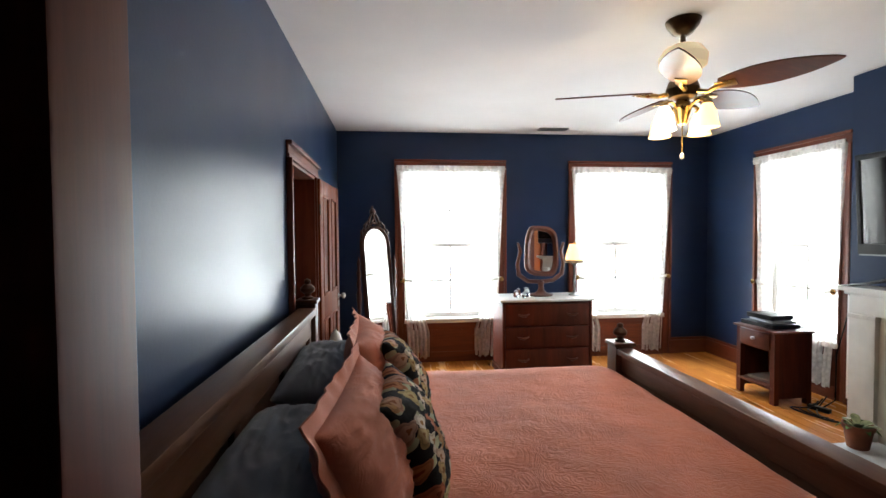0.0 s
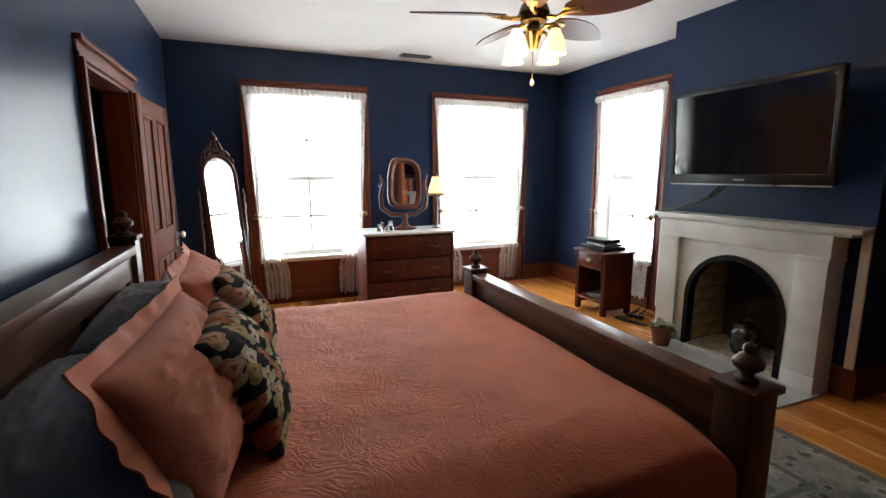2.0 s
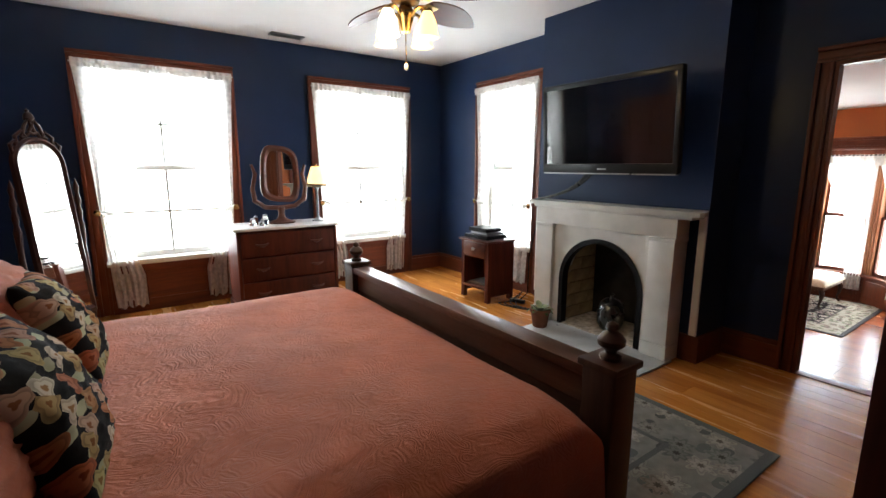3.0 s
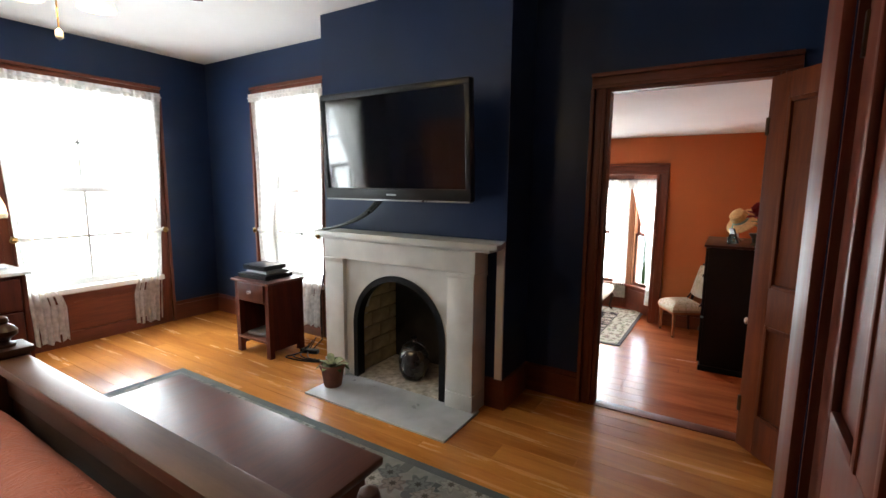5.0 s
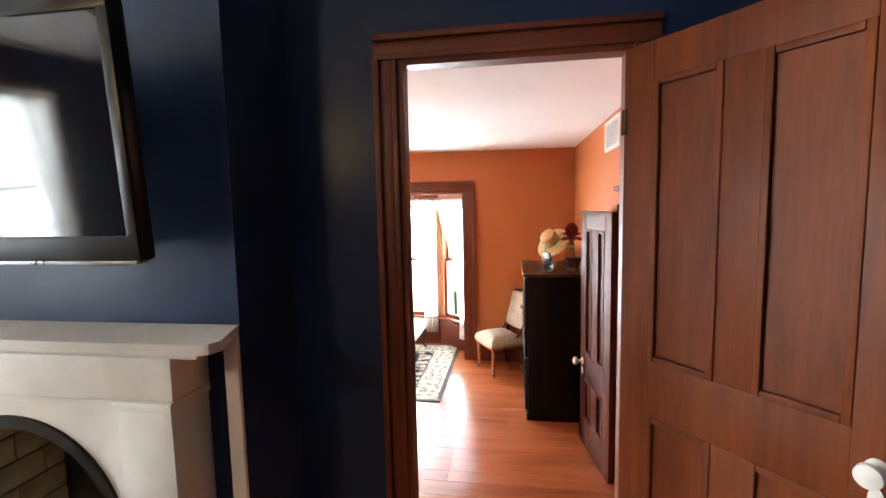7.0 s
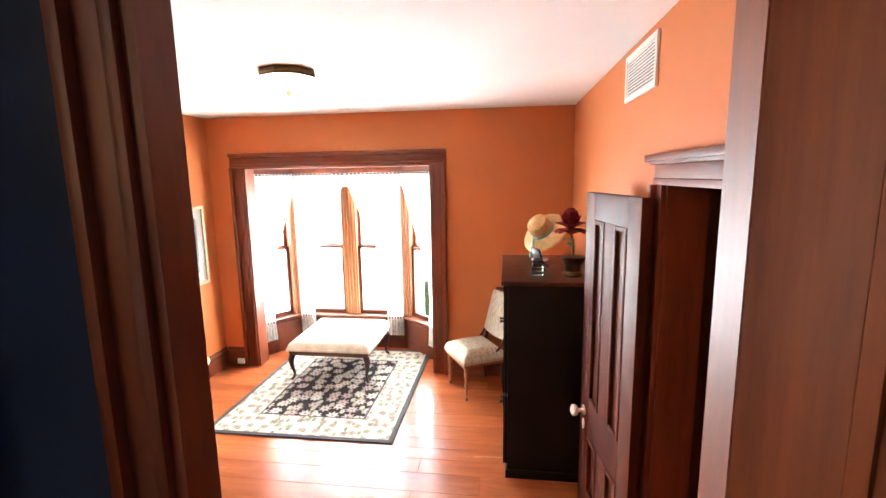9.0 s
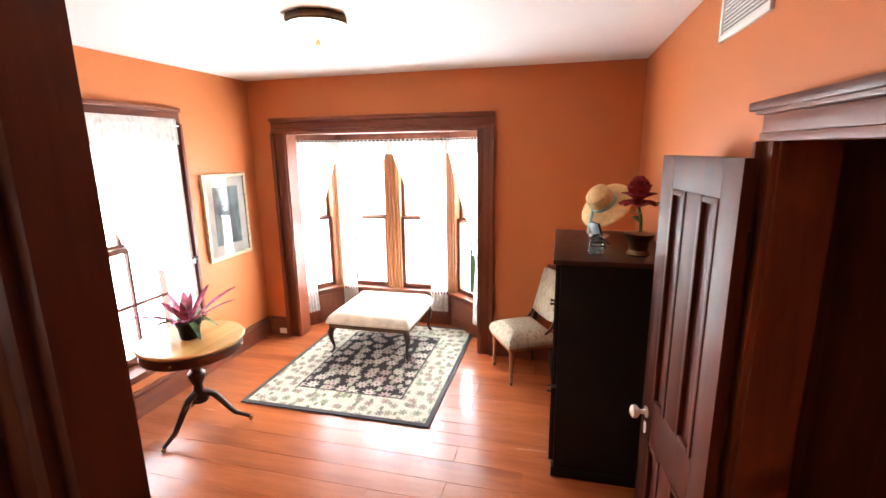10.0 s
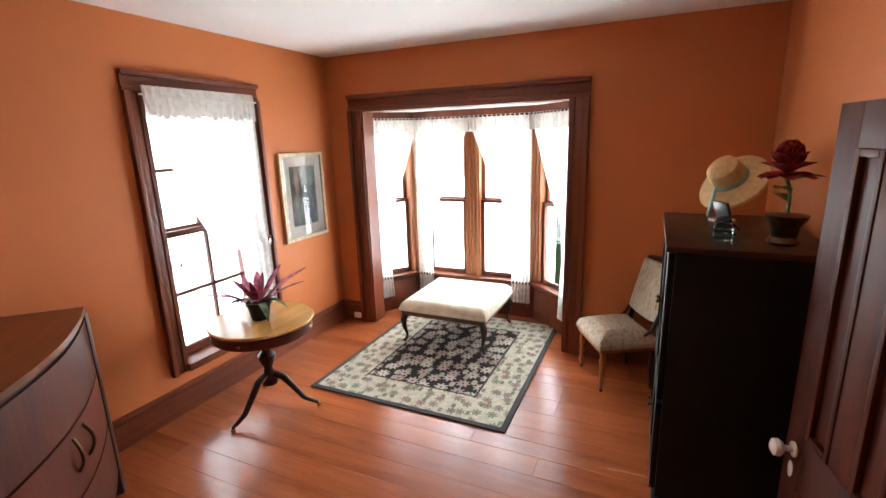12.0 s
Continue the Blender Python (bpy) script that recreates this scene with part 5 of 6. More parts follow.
def potted_plant(name, at, label, pot, r, h, blades, seed):
    rnd = random.Random(seed)
    e = thing(name, label, "plant", pose(*at))
    p = part("pot", lathe([(r * 0.68, 0), (r * 0.72, 0.004), (r * 0.94, h * 0.8), (r * 1.04, h * 0.82), (r * 1.06, h), (r * 0.94, h), (r * 0.9, h * 0.86)], 28), pot, e)
    part("soil", lathe([(r * 0.88, h * 0.80), (r * 0.88, h * 0.87), (r * 0.4, h * 0.9)], 20), SOIL, p)
    for n, mt, ln, wd, rise, droop in blades:
        for i in range(n):
            a = 2 * math.pi * (i + rnd.random() * 0.7) / n
            el = rise * rnd.uniform(0.6, 1.3)
            b = (0.25 * r * math.cos(a), 0.25 * r * math.sin(a), h * 0.86)
            part("leaf", leaf(b, (math.cos(a), math.sin(a), el), ln * rnd.uniform(0.75, 1.15), wd * rnd.uniform(0.8, 1.2), droop * rnd.uniform(0.6, 1.3)), mt, e, smooth=60)
    return e


potted_plant("houseplant", (5.42, 3.84, 0.014), "variegated trailing plant in a terracotta pot on the hearth", TERRACOTTA, 0.088, 0.165, ((8, PALELEAF, 0.12, 0.05, 1.1, 0.05), (6, LEAF, 0.13, 0.05, 0.7, 0.07)), 4)
e = thing("glass_urn", "shiny dark silver lidded urn standing in the fireplace", "urn", pose(5.83, 3.41, 0.022))
part("body", lathe([(0.06, 0), (0.085, 0.02), (0.11, 0.08), (0.115, 0.15), (0.10, 0.21), (0.085, 0.23)], 28, lobes=10, depth=0.02), URNMETAL, e)
part("lid", lathe([(0.09, 0.23), (0.09, 0.24), (0.06, 0.27), (0.02, 0.285), (0.012, 0.30), (0.022, 0.315), (0.0, 0.33)], 24), URNMETAL, e)
part("handle", tube(bend((0.0, -0.10, 0.19), (0.0, -0.16, 0.26), (0.0, -0.02, 0.29)), 0.006), URNMETAL, e)


# ---- ceiling fan ----
def ceiling_fan():
    e = thing("ceiling_fan", "bronze ceiling fan with leaf blades and lit shades", "ceiling fan", pose(3.86, 3.50, 0))
    part("canopy", lathe([(0.03, CZ - 0.085), (0.055, CZ - 0.07), (0.085, CZ - 0.03), (0.095, CZ - 0.001)], 28), BRONZE, e)
    part("downrod", lathe([(0.015, 2.59), (0.015, CZ - 0.07)], 12), BRONZE, e)
    part("bowl", lathe([(0.02, 2.415), (0.075, 2.43), (0.125, 2.475), (0.13, 2.53), (0.10, 2.575), (0.045, 2.60), (0.02, 2.605)], 32), BOWL, e, "marbled amber glass upper bowl")
    part("motor", lathe([(0.03, 2.28), (0.075, 2.30), (0.09, 2.345), (0.075, 2.39), (0.04, 2.42)], 28), BRONZE, e)
    for i in range(5):
        a = radians(-53 + 72 * i)
        m = Matrix.Rotation(a, 4, "Z") @ pose(0, 0, 2.335, -15, 0, 0)
        pts, n = [], 24
        for k in range(n + 1):
            t = k / n
            pts.append((0.17 + 0.54 * t, 0.105 * math.sin(math.pi * min(1.0, 0.08 + t * 0.92)) ** 0.75 * (1 - 0.15 * t)))
        outline = pts + [(u, -v) for u, v in reversed(pts[1:-1])]
        bm = prism(outline, -0.004, 0.004)
        bmesh.ops.transform(bm, matrix=m, verts=bm.verts)
        bl = part("blade", bm, CHERRY, e, "leaf-shaped reddish wood blade")
        bm = tube([(0.07, 0, -0.01), (0.13, 0.02, -0.02), (0.18, 0, -0.012), (0.25, 0, -0.008)], [0.014, 0.012, 0.016, 0.008])
        box(0.17, -0.03, -0.012, 0.27, 0.03, -0.005, 0.004, bm)
        bmesh.ops.transform(bm, matrix=m, verts=bm.verts)
        part("blade_iron", bm, BRASS, bl)
    part("light_hub", lathe([(0.0, 2.14), (0.025, 2.15), (0.035, 2.19), (0.05, 2.24), (0.035, 2.28)], 24), BRASS, e)
    for i in range(4):
        a = radians(20 + 90 * i)
        c, s = math.cos(a), math.sin(a)
        part("lamp_arm", tube(bend((0.03 * c, 0.03 * s, 2.22), (0.10 * c, 0.10 * s, 2.30), (0.15 * c, 0.15 * s, 2.235)), 0.009), BRASS, e)
        sh = part("shade", lathe([(0.022, 0.02), (0.03, 0.0), (0.045, -0.03), (0.052, -0.08), (0.062, -0.115)], 24, (0.15 * c, 0.15 * s, 2.215), lobes=12, depth=0.02), SHADE if i != 2 else BULB, e, "lit tulip glass shade")
        part("collar", lathe([(0.02, 2.215), (0.026, 2.235), (0.012, 2.25)], 14, (0.15 * c, 0.15 * s, 0)), BRASS, sh)
    part("pull_chain", tube([(0.0, 0, 2.15), (0.0, 0, 1.98)], 0.003), BRASS, e)
    part("chain_weight", lathe([(0.004, 1.985), (0.012, 1.975), (0.012, 1.955), (0.0, 1.945)], 12), CERAMIC, e)


ceiling_fan()
lamp = new("fan_lamp", bpy.data.lights.new("fan_lamp", "POINT"))
lamp.data.energy, lamp.data.color, lamp.data.shadow_soft_size = 17, (1.0, 0.72, 0.38), 0.12
lamp.location = (3.86, 3.50, 2.06)


def grille(name, m, w, h, slats, label, mat=WHITE):
    e = thing(name, label, "vent", m)
    t = 0.022
    for x0, y0, x1, y1 in ((0, 0, w, t), (0, h - t, w, h), (0, t, t, h - t), (w - t, t, w, h - t)):
        part("frame", box(x0, y0, 0, x1, y1, 0.012, 0.002), mat, e)
    part("backing", box(t, t, 0.0, w - t, h - t, 0.002), GREYPLASTIC, e)
    for i in range(slats):
        y = t + (h - 2 * t) * (i + 0.5) / slats
        part("slat", box(t, y - 0.0022, 0.003, w - t, y + 0.0022, 0.008), mat, e)


grille("ceiling_vent", pose(3.88, 6.24, CZ, 180, 0, 0), 0.34, 0.12, 7, "brown slatted vent in the white ceiling", STEEL)
grille("wall_vent", pose(7.925, OY0, 1.85, 90, 0, 180), 0.46, 0.205, 12, "white slatted air vent high on the orange wall")


def rug(name, x0, y0, x1, y1, z, bands, label):
    """Nested rectangles of cloth, outermost first: (inset, material, part name)."""
    e = thing(name, label, "rug")
    for i, (ins, mt, nm) in enumerate(bands):
        nxt = bands[i + 1][0] if i + 1 < len(bands) else None
        if nxt is None:
            part(nm, box(x0 + ins, y0 + ins, z, x1 - ins, y1 - ins, z + 0.011), mt, e)
        else:
            bm = bmesh.new()
            box(x0 + ins, y0 + ins, z, x1 - ins, y0 + nxt, z + 0.010 + 0.0005 * (i % 2), bm=bm)
            box(x0 + ins, y1 - nxt, z, x1 - ins, y1 - ins, z + 0.010 + 0.0005 * (i % 2), bm=bm)
            box(x0 + ins, y0 + nxt, z, x0 + nxt, y1 - nxt, z + 0.010 + 0.0005 * (i % 2), bm=bm)
            box(x1 - nxt, y0 + nxt, z, x1 - ins, y1 - nxt, z + 0.010 + 0.0005 * (i % 2), bm=bm)
            part(nm, bm, mt, e)
    return e


rug("area_rug", 2.6, 1.86, 5.00, 5.06, 0.0, [(0, GREYEDGE, "edge"), (0.05, GREYRUG, "border"), (0.36, GREYEDGE, "stripe"), (0.39, GREYRUG, "field")], "worn grey patterned rug under the bed")
rug("parlour_rug", 8.42, 2.43, 10.12, 3.86, OZ, [(0, RUGEDGE, "edge"), (0.035, RUGBORDER, "border"), (0.285, RUGEDGE, "stripe"), (0.30, RUGFIELD, "field")], "black and cream floral rug on the red floor")

# ---- orange room furniture ----


def cabriole(x, y, h, dx, dy, mat, e):
    pts = [(x, y, h), (x + dx * 0.025, y + dy * 0.025, h * 0.8), (x + dx * 0.02, y + dy * 0.02, h * 0.55), (x - dx * 0.002, y - dy * 0.002, h * 0.25), (x + dx * 0.008, y + dy * 0.008, 0.03), (x + dx * 0.03, y + dy * 0.03, 0.008)]
    part("leg", tube(pts, [0.03, 0.03, 0.02, 0.012, 0.012, 0.016], 10), mat, e, "curved dark cabriole leg")


e = thing("upholstered_bench", "tufted cream bench with curved dark legs", "bench", pose(9.28, 2.84, OZ + 0.011) @ Matrix.Diagonal((0.96, 0.95, 0.90, 1)))
part("seat_frame", box(0.02, 0.02, 0.27, 0.78, 0.80, 0.325, 0.008), BEDWOOD, e, "carved grey-brown wooden frame")


def bench_top(u, v):
    x, y = 0.80 * u, 0.82 * v
    edge = min(u, 1 - u, v, 1 - v)
    z = 0.335 + 0.085 * min(1, edge * 14) ** 0.5
    for i in range(3):
        for j in range(4):
            d = math.hypot(u - (0.25 + 0.25 * i), v - (0.2 + 0.2 * j))
            z -= 0.014 * math.exp(-(d * 22) ** 2)
    return (x, y, z)


bm = sheet(bench_top, 40, 44)
box(0.0, 0.0, 0.32, 0.80, 0.82, 0.345, 0.006, bm)
part("seat_cushion", bm, CREAM, e, "tufted cream seat")
for i in range(3):
    for j in range(4):
        x, y = 0.80 * (0.25 + 0.25 * i), 0.82 * (0.2 + 0.2 * j)
        part("button", lathe([(0.012, 0), (0.012, 0.006), (0.0, 0.010)], 10, (x, y, 0.402)), CREAM, e)
for x, y, dx, dy in ((0.05, 0.05, -1, -1), (0.75, 0.05, 1, -1), (0.05, 0.77, -1, 1), (0.75, 0.77, 1, 1)):
    cabriole(x, y, 0.28, dx * 0.8, dy * 0.8, BLACKMAHOG, e)


def slipper_chair():
    yaw = math.degrees(math.atan2(0.22, 0.40))
    e = thing("side_chair", "low cream tapestry chair with turned legs", "chair", pose(9.065, 1.965, OZ, 0, 0, yaw))
    w, d = 0.43, 0.40     # local x along the front, chair extends to -y
    def seat(u, v):
        x, y = w * u, -d * v
        edge = min(u, 1 - u, v, 1 - v)
        return (x, y + 0.02, 0.345 + 0.07 * min(1, edge * 5) ** 0.5 + 0.015 * math.sin(math.pi * u) * math.sin(math.pi * v))
    bm = sheet(seat, 24, 24)
    box(0.0, -d + 0.02, 0.31, w, 0.02, 0.348, 0.01, bm)
    part("seat", bm, CREAMFLOWER, e, "cream woven seat")
    part("seat_rail", box(0.01, -d + 0.03, 0.285, w - 0.01, 0.01, 0.312, 0.006), PILLARWOOD, e)
    prof = [(0.010, 0.02), (0.014, 0.05), (0.018, 0.07), (0.012, 0.10), (0.019, 0.13), (0.013, 0.16), (0.022, 0.22), (0.016, 0.25), (0.024, 0.29)]
    for x in (0.035, w - 0.035):
        l = part("leg", lathe(prof, 14, (x, -0.02, 0)), PILLARWOOD, e, "turned light wood leg")
        part("caster", lathe([(0.011, 0), (0.013, 0.011), (0.011, 0.022)], 10, (x, -0.02, 0)), BRONZE, l)
        part("back_leg", tube([(x, -d + 0.03, 0.0), (x, -d + 0.045, 0.15), (x, -d + 0.04, 0.30), (x, -d - 0.03, 0.60), (x, -d - 0.10, 0.86)], [0.014, 0.016, 0.019, 0.016, 0.012], 10), BLACKMAHOG, e)
        part("arm_brace", tube(bend((x, -d + 0.02, 0.52), (x, -d + 0.05, 0.36), (x, -d + 0.22, 0.35)), 0.011), BLACKMAHOG, e)
    def back(u, v):
        x = 0.05 + (w - 0.10) * u
        z = 0.47 + 0.34 * v
        y = -d + 0.01 - 0.27 * (z - 0.47) + 0.028 * math.sin(math.pi * u) ** 0.5 * math.sin(math.pi * v) ** 0.5
        return (x, y, z)
    bm = sheet(back, 16, 16, thick=0.035)
    part("backrest", bm, CREAMFLOWER, e, "cream woven back panel")
    part("crest_rail", tube([(0.02, -d - 0.08, 0.83), (w / 2, -d - 0.09, 0.85), (w - 0.02, -d - 0.08, 0.83)], [0.013, 0.02, 0.013]), BLACKMAHOG, e)


slipper_chair()


def armoire():
    e = thing("black_cabinet", "tall black lacquered two-door cabinet by the wall", "cabinet", pose(8.16, OY0 + 0.025, OZ))
    w, d, h = 0.84, 0.53, 1.245
    part("body", box(0.0, 0.0, 0.04, w, d, h - 0.025, 0.004), BLACKWOOD, e)
    part("top", box(-0.035, -0.0, h - 0.025, w + 0.03, d + 0.04, h, 0.006), BLACKMAHOG, e, "dark polished overhanging top")
    part("plinth", box(-0.012, 0.0, 0.0, w + 0.01, d + 0.012, 0.055, 0.005), BLACKWOOD, e)
    for x0, x1, kx in ((0.02, w / 2 - 0.003, w / 2 - 0.035), (w / 2 + 0.003, w - 0.02, w / 2 + 0.035)):
        for z0, z1 in ((0.08, 0.52), (0.54, h - 0.04)):
            dr = part("door", box(x0, d, z0, x1, d + 0.018, z1, 0.003), BLACKWOOD, e)
            bm = bmesh.new()
            for p0, q0, p1, q1 in ((x0, z0, x0 + 0.05, z1), (x1 - 0.05, z0, x1, z1), (x0 + 0.05, z0, x1 - 0.05, z0 + 0.05), (x0 + 0.05, z1 - 0.05, x1 - 0.05, z1)):
                box(p0, d + 0.018, q0, p1, d + 0.026, q1, 0.002, bm)
            part("door_frame", bm, BLACKWOOD, dr)
            bm = lathe([(0.008, 0), (0.006, 0.012), (0.014, 0.022), (0.0, 0.03)], 14)
            bmesh.ops.transform(bm, matrix=pose(kx, d + 0.026, (z0 + z1) / 2, -90, 0, 0), verts=bm.verts)
            part("knob", bm, BRONZE, dr)


armoire()
CT = OZ + 1.245
e = thing("straw_hat", "straw sun hat with teal ribbon on a stand", "hat", pose(8.82, 1.41, CT))
part("stand", lathe([(0.06, 0), (0.06, 0.012), (0.012, 0.02), (0.009, 0.06), (0.012, 0.14), (0.04, 0.17)], 20), CERAMIC, e, "white hat stand")
hm = Matrix.Translation((0.0, -0.02, 0.21)) @ Vector((-0.50, 0.52, 0.62)).to_track_quat("Z", "Y").to_matrix().to_4x4() @ Matrix.Diagonal((1.02, 1.02, 1.1, 1))
bm = lathe([(0.165, -0.03), (0.16, -0.02), (0.11, 0.0), (0.08, 0.004), (0.08, 0.05), (0.07, 0.085), (0.04, 0.105), (0.0, 0.11)], 40, lobes=3, depth=0.02)
bmesh.ops.transform(bm, matrix=hm, verts=bm.verts)
hat = part("crown_and_brim", bm, STRAW, e)
bm = lathe([(0.082, 0.004), (0.083, 0.026), (0.081, 0.027)], 40, lobes=3, depth=0.02)
bmesh.ops.transform(bm, matrix=hm, verts=bm.verts)
part("ribbon", bm, TEAL, hat, "pale teal ribbon band")
for k in (0.0, 0.03):
    part("ribbon_tail", tube([(-0.07 + k, 0.05, 0.16), (-0.09 + k, 0.06, 0.10), (-0.07 + k, 0.07, 0.03)], 0.007), TEAL, hat)
e = thing("flower_vase", "dark vase with one large red silk flower", "vase", pose(8.31, 1.255, CT))
part("vase", lathe([(0.05, 0), (0.06, 0.01), (0.045, 0.03), (0.05, 0.07), (0.07, 0.10), (0.075, 0.115), (0.03, 0.12)], 24), BRONZE, e)
part("stem", tube(bend((0, 0, 0.11), (0.01, -0.01, 0.2), (-0.01, 0.02, 0.26)), 0.007), LEAF, e)
for a in (0.4, 2.4, 4.4):
    part("leaf", leaf((0, 0, 0.16 + 0.02 * a), (math.cos(a), math.sin(a), 0.5), 0.11, 0.05, 0.03), LEAF, e)
rnd = random.Random(8)
for ring, (n, ln, rise) in enumerate(((10, 0.085, 0.1), (10, 0.085, 0.55), (9, 0.08, 1.1), (8, 0.075, 2.0), (6, 0.065, 4.0))):
    for i in range(n):
        a = 2 * math.pi * (i + 0.5 * ring) / n + rnd.uniform(-0.2, 0.2)
        part("petal", leaf((-0.01, 0.02, 0.27 + 0.010 * ring), (math.cos(a), math.sin(a), rise), ln * 1.15, 0.085, 0.02 - 0.01 * ring), REDPETAL, e, smooth=60)
e = thing("glass_insulator", "small pale teal glass insulator", "ornament", pose(8.33, 1.46, CT))
part("body", lathe([(0.038, 0), (0.042, 0.01), (0.036, 0.03), (0.04, 0.036), (0.03, 0.07), (0.034, 0.076), (0.02, 0.095), (0, 0.1)], 20), TEALGLASS, e)
e = thing("picture_stand", "small dark frame leaning back on its strut", "frame", pose(8.46, 1.42, CT + 0.003, 0, 0, 25) @ pose(0, 0, 0, -18, 0, 0))
part("frame", box(-0.05, 0, 0, 0.05, 0.014, 0.15, 0.004), BLACKPLASTIC, e)
part("strut", tube([(0, 0.01, 0.10), (0, -0.045, 0.0)], 0.004), BLACKPLASTIC, e)


def drum_table():
    e = thing("drum_table", "round satinwood drum table on dark tripod legs", "table", pose(8.12, 3.92, OZ) @ Matrix.Diagonal((1.0, 1.0, 0.905, 1)))
    part("tabletop", lathe([(0.29, 0.665), (0.312, 0.672), (0.318, 0.685), (0.31, 0.694), (0.28, 0.697), (0.0, 0.6975)], 56), TABLETOP, e, "honey coloured polished top")
    part("apron", lathe([(0.295, 0.595), (0.30, 0.60), (0.30, 0.664)], 56), CHERRY, e)
    part("banding", lathe([(0.302, 0.655), (0.306, 0.66), (0.303, 0.6645)], 56), BLACKMAHOG, e)
    part("pedestal", lathe([(0.05, 0.20), (0.06, 0.24), (0.035, 0.27), (0.028, 0.33), (0.05, 0.38), (0.055, 0.42), (0.03, 0.45), (0.04, 0.50), (0.10, 0.585), (0.12, 0.595)], 28), BLACKMAHOG, e)
    for a in (-55, 65, 185):
        a = radians(a + 230)
        c, s = math.cos(a), math.sin(a)
        pts = [(r * c, r * s, z) for r, z in ((0.03, 0.27), (0.09, 0.245), (0.15, 0.16), (0.21, 0.075), (0.27, 0.045), (0.30, 0.03))]
        l = part("leg", tube(pts, [0.026, 0.024, 0.02, 0.017, 0.014, 0.012], 10), BLACKMAHOG, e, "curved splayed leg")
        part("brass_toe", lathe([(0.010, 0), (0.014, 0.012), (0.012, 0.03)], 12, (0.30 * c, 0.30 * s, 0)), BRASS, l)
    for a in range(4):
        bm = lathe([(0.004, 0), (0.009, 0.01), (0, 0.014)], 10)
        bmesh.ops.transform(bm, matrix=Matrix.Rotation(radians(90 * a + 20), 4, "Z") @ pose(0.30, 0, 0.632, 0, 90, 0), verts=bm.verts)
        part("knob", bm, BRASS, e)


drum_table()
potted_plant("bromeliad", (8.11, 3.92, OZ + 0.632), "pink and green striped plant in a black pot", BLACKPLASTIC, 0.075, 0.115, ((10, PINKLEAF, 0.33, 0.046, 0.75, 0.06), (5, LEAF, 0.24, 0.05, 0.6, 0.16), (5, PINKLEAF, 0.23, 0.04, 1.6, 0.0)), 12)


def corner_chest():
    e = thing("corner_dresser", "dark bow-front chest with worn reddish top", "dresser", pose(6.90, 3.74, OZ, 0, 0, 45))
    # local x along the front, +x to the far corner, front face at -y
    w, d, h = 0.98, 0.38, 0.985
    bow = [(-w / 2 + w * i / 24, -0.07 * math.sin(math.pi * i / 24)) for i in range(25)]
    part("top", prism([(u * 1.03, v - 0.012) for u, v in bow] + [(w / 2 * 1.03, d), (-w / 2 * 1.03, d)], h - 0.025, h), WORNTOP, e, "worn scratched reddish top")
    part("body", prism(bow + [(w / 2, d), (-w / 2, d)], 0.10, h - 0.025), BLACKMAHOG, e)
    for s in (-1, 1):
        part("corner_post", box(s * w / 2 - 0.028, -0.022, 0.0, s * w / 2 + 0.012, 0.03, h - 0.025, 0.006), BLACKMAHOG, e)
    for i, (a, b) in enumerate(((1, 12), (12, 23))):
        for z0, z1 in ((0.14, 0.40), (0.41, 0.67), (0.68, 0.94)):
            arc = bow[a:b + 1]
            bm = prism([(u, v - 0.012) for u, v in arc] + [(u, v + 0.004) for u, v in reversed(arc)], z0, z1)
            part("drawer_front", bm, DARKDOOR, e)
        c = bow[12]
        x = c[0] + (-0.05 if i == 0 else 0.05)
        part("handle", tube(bend((x, c[1] - 0.012, 0.50), (x + (-0.02 if i == 0 else 0.02), c[1] - 0.06, 0.56), (x, c[1] - 0.012, 0.64)), 0.007), BRONZE, e, "curved dark metal handle")
    for s in (-1, 1):
        part("foot", box(s * (w / 2 - 0.06) - 0.03, 0.28, 0, s * (w / 2 - 0.06) + 0.03, 0.34, 0.10), BLACKMAHOG, e)


WORNTOP = wood("worn_red_top", (0.07, 0.02, 0.01), (0.26, 0.085, 0.03), 0.3, "x", 0.6)
corner_chest()
e = thing("framed_picture", "gilt framed misty print with cream mount", "picture", pose(9.175, OY1 - 0.002, 0.935))
for x0, z0, x1, z1 in ((-0.26, -0.36, 0.26, -0.33), (-0.26, 0.33, 0.26, 0.36), (-0.26, -0.33, -0.23, 0.33), (0.23, -0.33, 0.26, 0.33)):
    part("frame", box(x0, -0.028, z0, x1, 0, z1, 0.006), GILT, e)
part("mount", box(-0.232, -0.012, -0.332, 0.232, -0.004, 0.332), PAPER, e)
part("print", box(-0.15, -0.0145, -0.24, 0.15, -0.0122, 0.25), PRINT, e, "misty blue green print")
part("figure_shape", prism([(-0.03, -0.20), (0.10, -0.20), (0.08, -0.02), (0.05, 0.12), (0.02, 0.02), (-0.02, -0.08)], -0.0160, -0.0147, "y"), SLATECLOTH, e)
part("pane", box(-0.232, -0.020, -0.332, 0.232, -0.018, 0.332), PANE, e, smooth=None)

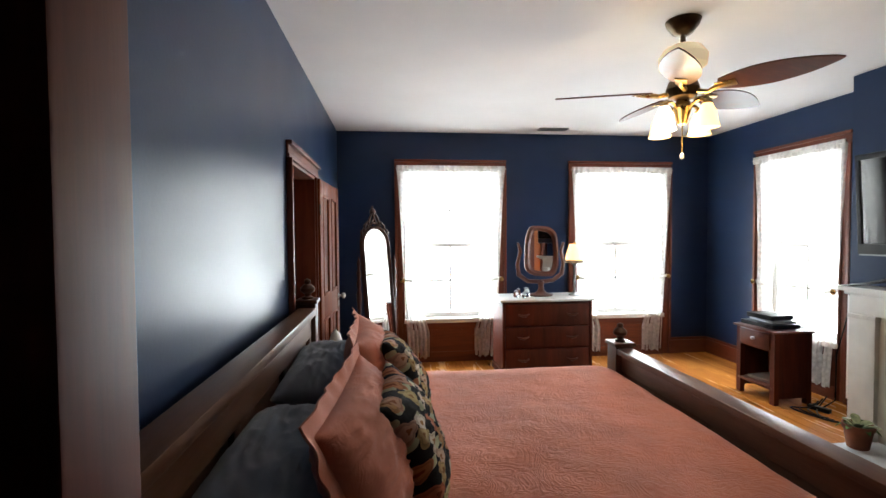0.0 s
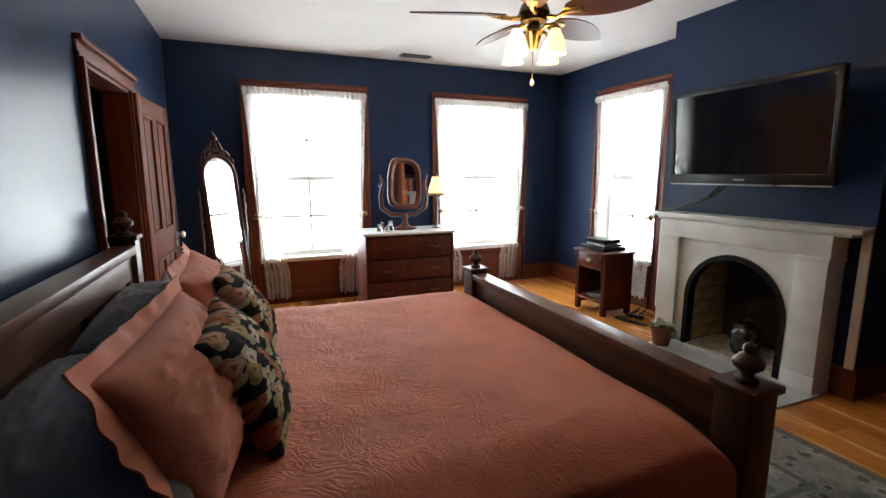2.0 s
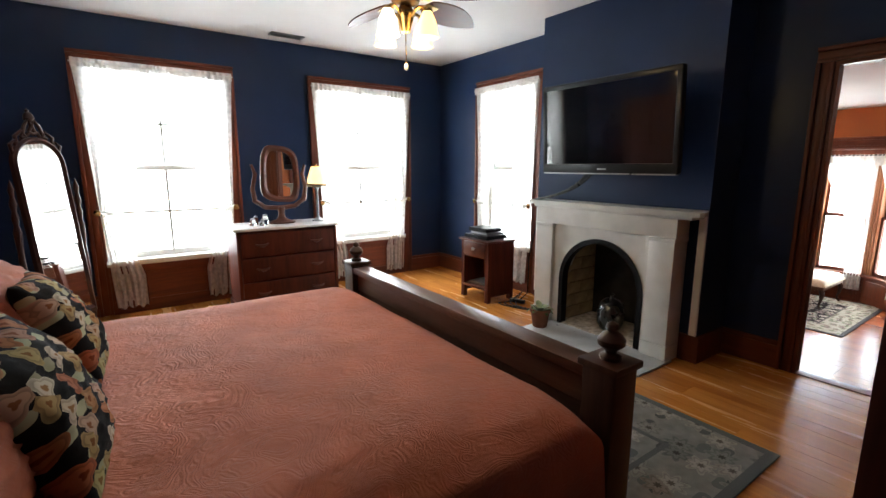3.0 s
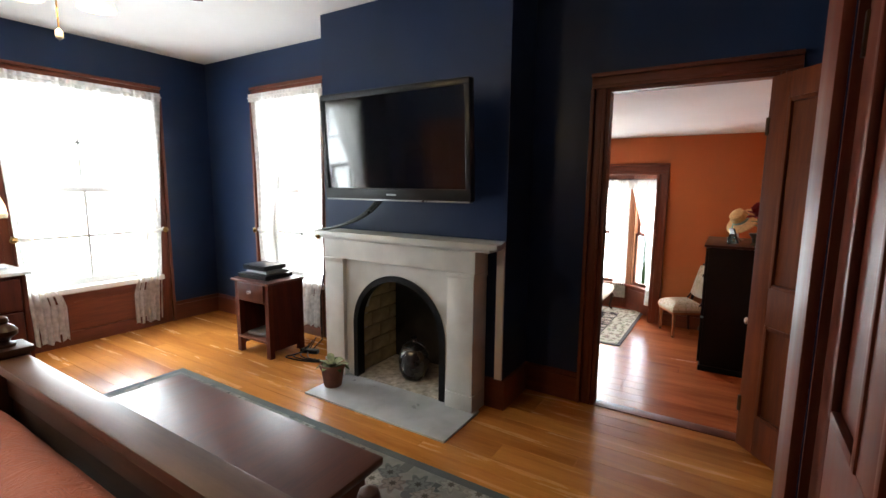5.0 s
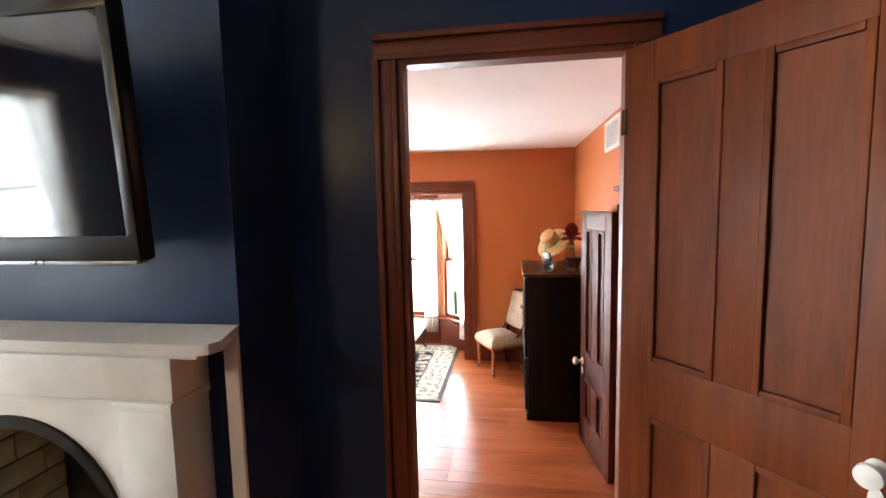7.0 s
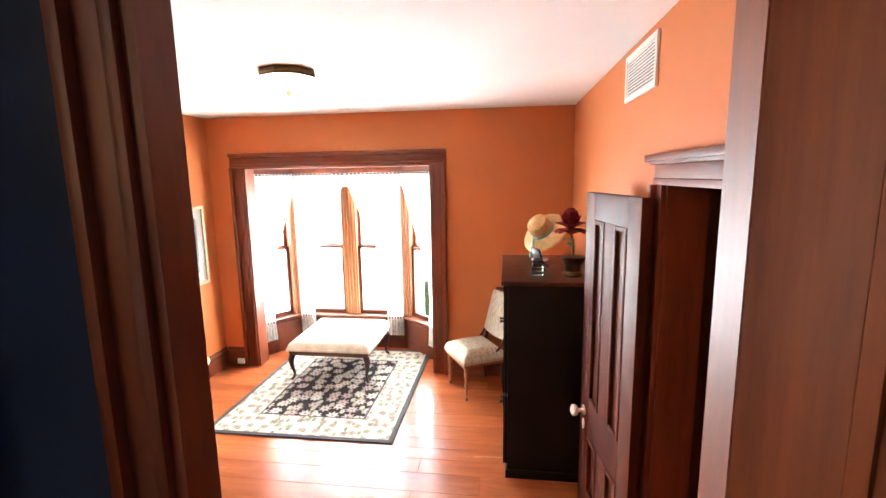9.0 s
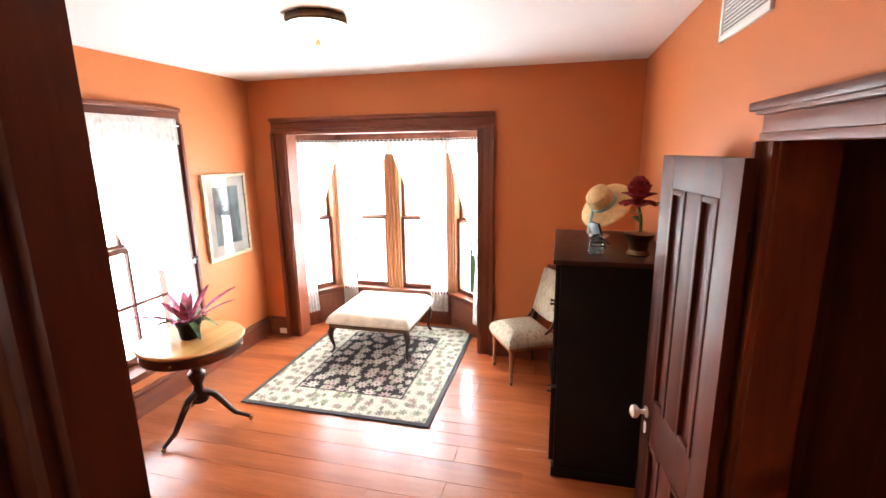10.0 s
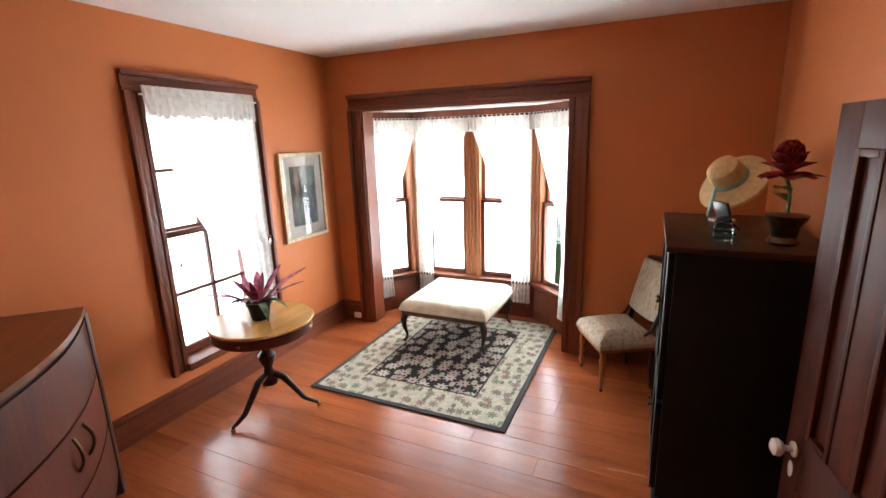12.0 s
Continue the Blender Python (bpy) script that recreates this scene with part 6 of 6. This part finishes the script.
e = thing("flush_ceiling_light", "brass rimmed flush ceiling light with lit bowl", "ceiling light", pose(7.97, 2.80, 0))
part("rim", lathe([(0.145, OC - 0.04), (0.152, OC - 0.03), (0.145, OC - 0.001), (0.12, OC - 0.001)], 8), BRONZE, e, "octagonal bronze rim")
part("bowl", lathe([(0.0, OC - 0.10), (0.06, OC - 0.092), (0.115, OC - 0.065), (0.138, OC - 0.041)], 32), OBOWL, e, "lit frosted glass bowl")
part("finial", lathe([(0.0, OC - 0.135), (0.012, OC - 0.125), (0.008, OC - 0.105), (0.014, OC - 0.098)], 12), BRONZE, e)
lamp = new("parlour_lamp", bpy.data.lights.new("parlour_lamp", "POINT"))
lamp.data.energy, lamp.data.color, lamp.data.shadow_soft_size = 4, (1.0, 0.86, 0.66), 0.1
lamp.location = (7.97, 2.80, OC - 0.16)
e = thing("wall_outlet_box", "small white outlet box on the baseboard", "outlet", pose(OX1 - 0.03, 4.26, OZ + 0.03))
part("plate", box(-0.012, -0.035, 0, 0.008, 0.035, 0.05, 0.004), WHITE, e)
e = thing("bedside_lamp", "small white sculptural lamp base beside the bed", "lamp", pose(1.80, 4.20, 0))
part("table_post", lathe([(0.14, 0), (0.14, 0.02), (0.03, 0.04), (0.03, 0.66), (0.17, 0.68), (0.17, 0.70)], 24), BLACKMAHOG, e)
part("figure_shape", lathe([(0.05, 0.70), (0.05, 0.72), (0.03, 0.76), (0.045, 0.80), (0.03, 0.85), (0.0, 0.88)], 16), CERAMIC, e)

# ---- bricks inside the fireplace, then floor boards ----


def shared_boxes(name, cells, mat, parent, bev):
    """Alike pieces: one mesh per size, objects placed by location."""
    cache = {}
    for (x0, y0, z0, x1, y1, z1) in cells:
        key = (round(x1 - x0, 3), round(y1 - y0, 3), round(z1 - z0, 3))
        if key not in cache:
            cache[key] = finish(name, box(-key[0] / 2, -key[1] / 2, -key[2] / 2, key[0] / 2, key[1] / 2, key[2] / 2, bev), mat)
        ob = new(name, cache[key])
        ob.location = ((x0 + x1) / 2, (y0 + y1) / 2, (z0 + z1) / 2)
        ob.parent = parent


cells = []
for row in range(8):
    z = 0.03 + row * 0.112
    for k in range(3):
        x = 5.72 + k * 0.215 - (0.1 if row % 2 else 0)
        x0, x1 = max(5.71, x), min(6.13, x + 0.207)
        if x1 - x0 > 0.04:
            cells.append((x0, FY1 - 0.012, z, x1, FY1 + 0.012, z + 0.103))
            cells.append((x0, FY0 - 0.012, z, x1, FY0 + 0.012, z + 0.103))
shared_boxes("brick", cells, FIREBRICK, MANTEL, 0.004)


def boards(parent_name, x0, x1, y0, y1, z, mat, seed, wmin, wmax):
    rnd = random.Random(seed)
    par = bpy.data.objects[parent_name]
    sizes = [round(wmin + (wmax - wmin) * k / 3, 3) for k in range(4)]
    x, cells = x0, []
    while x < x1 - 0.03:
        w = min(rnd.choice(sizes), x1 - x)
        y = y0
        while y < y1 - 0.05:
            L = min(rnd.choice((1.5, 1.9, 2.3, 2.9)), y1 - y)
            if y1 - y - L < 0.3:
                L = y1 - y
            cells.append((x, y, z - 0.02, x + w - 0.0012, y + L - 0.001, z))
            y += L
        x += w
    shared_boxes("floorboard", cells, mat, par, 0.0008)


boards("floor_bedroom", WX - 0.14, EX, 0.58, NY, 0.0, PINE, 2, 0.11, 0.17)
boards("floor_parlour", OX0, 10.4, 0.3, 4.45, OZ, REDPINE, 5, 0.12, 0.20)
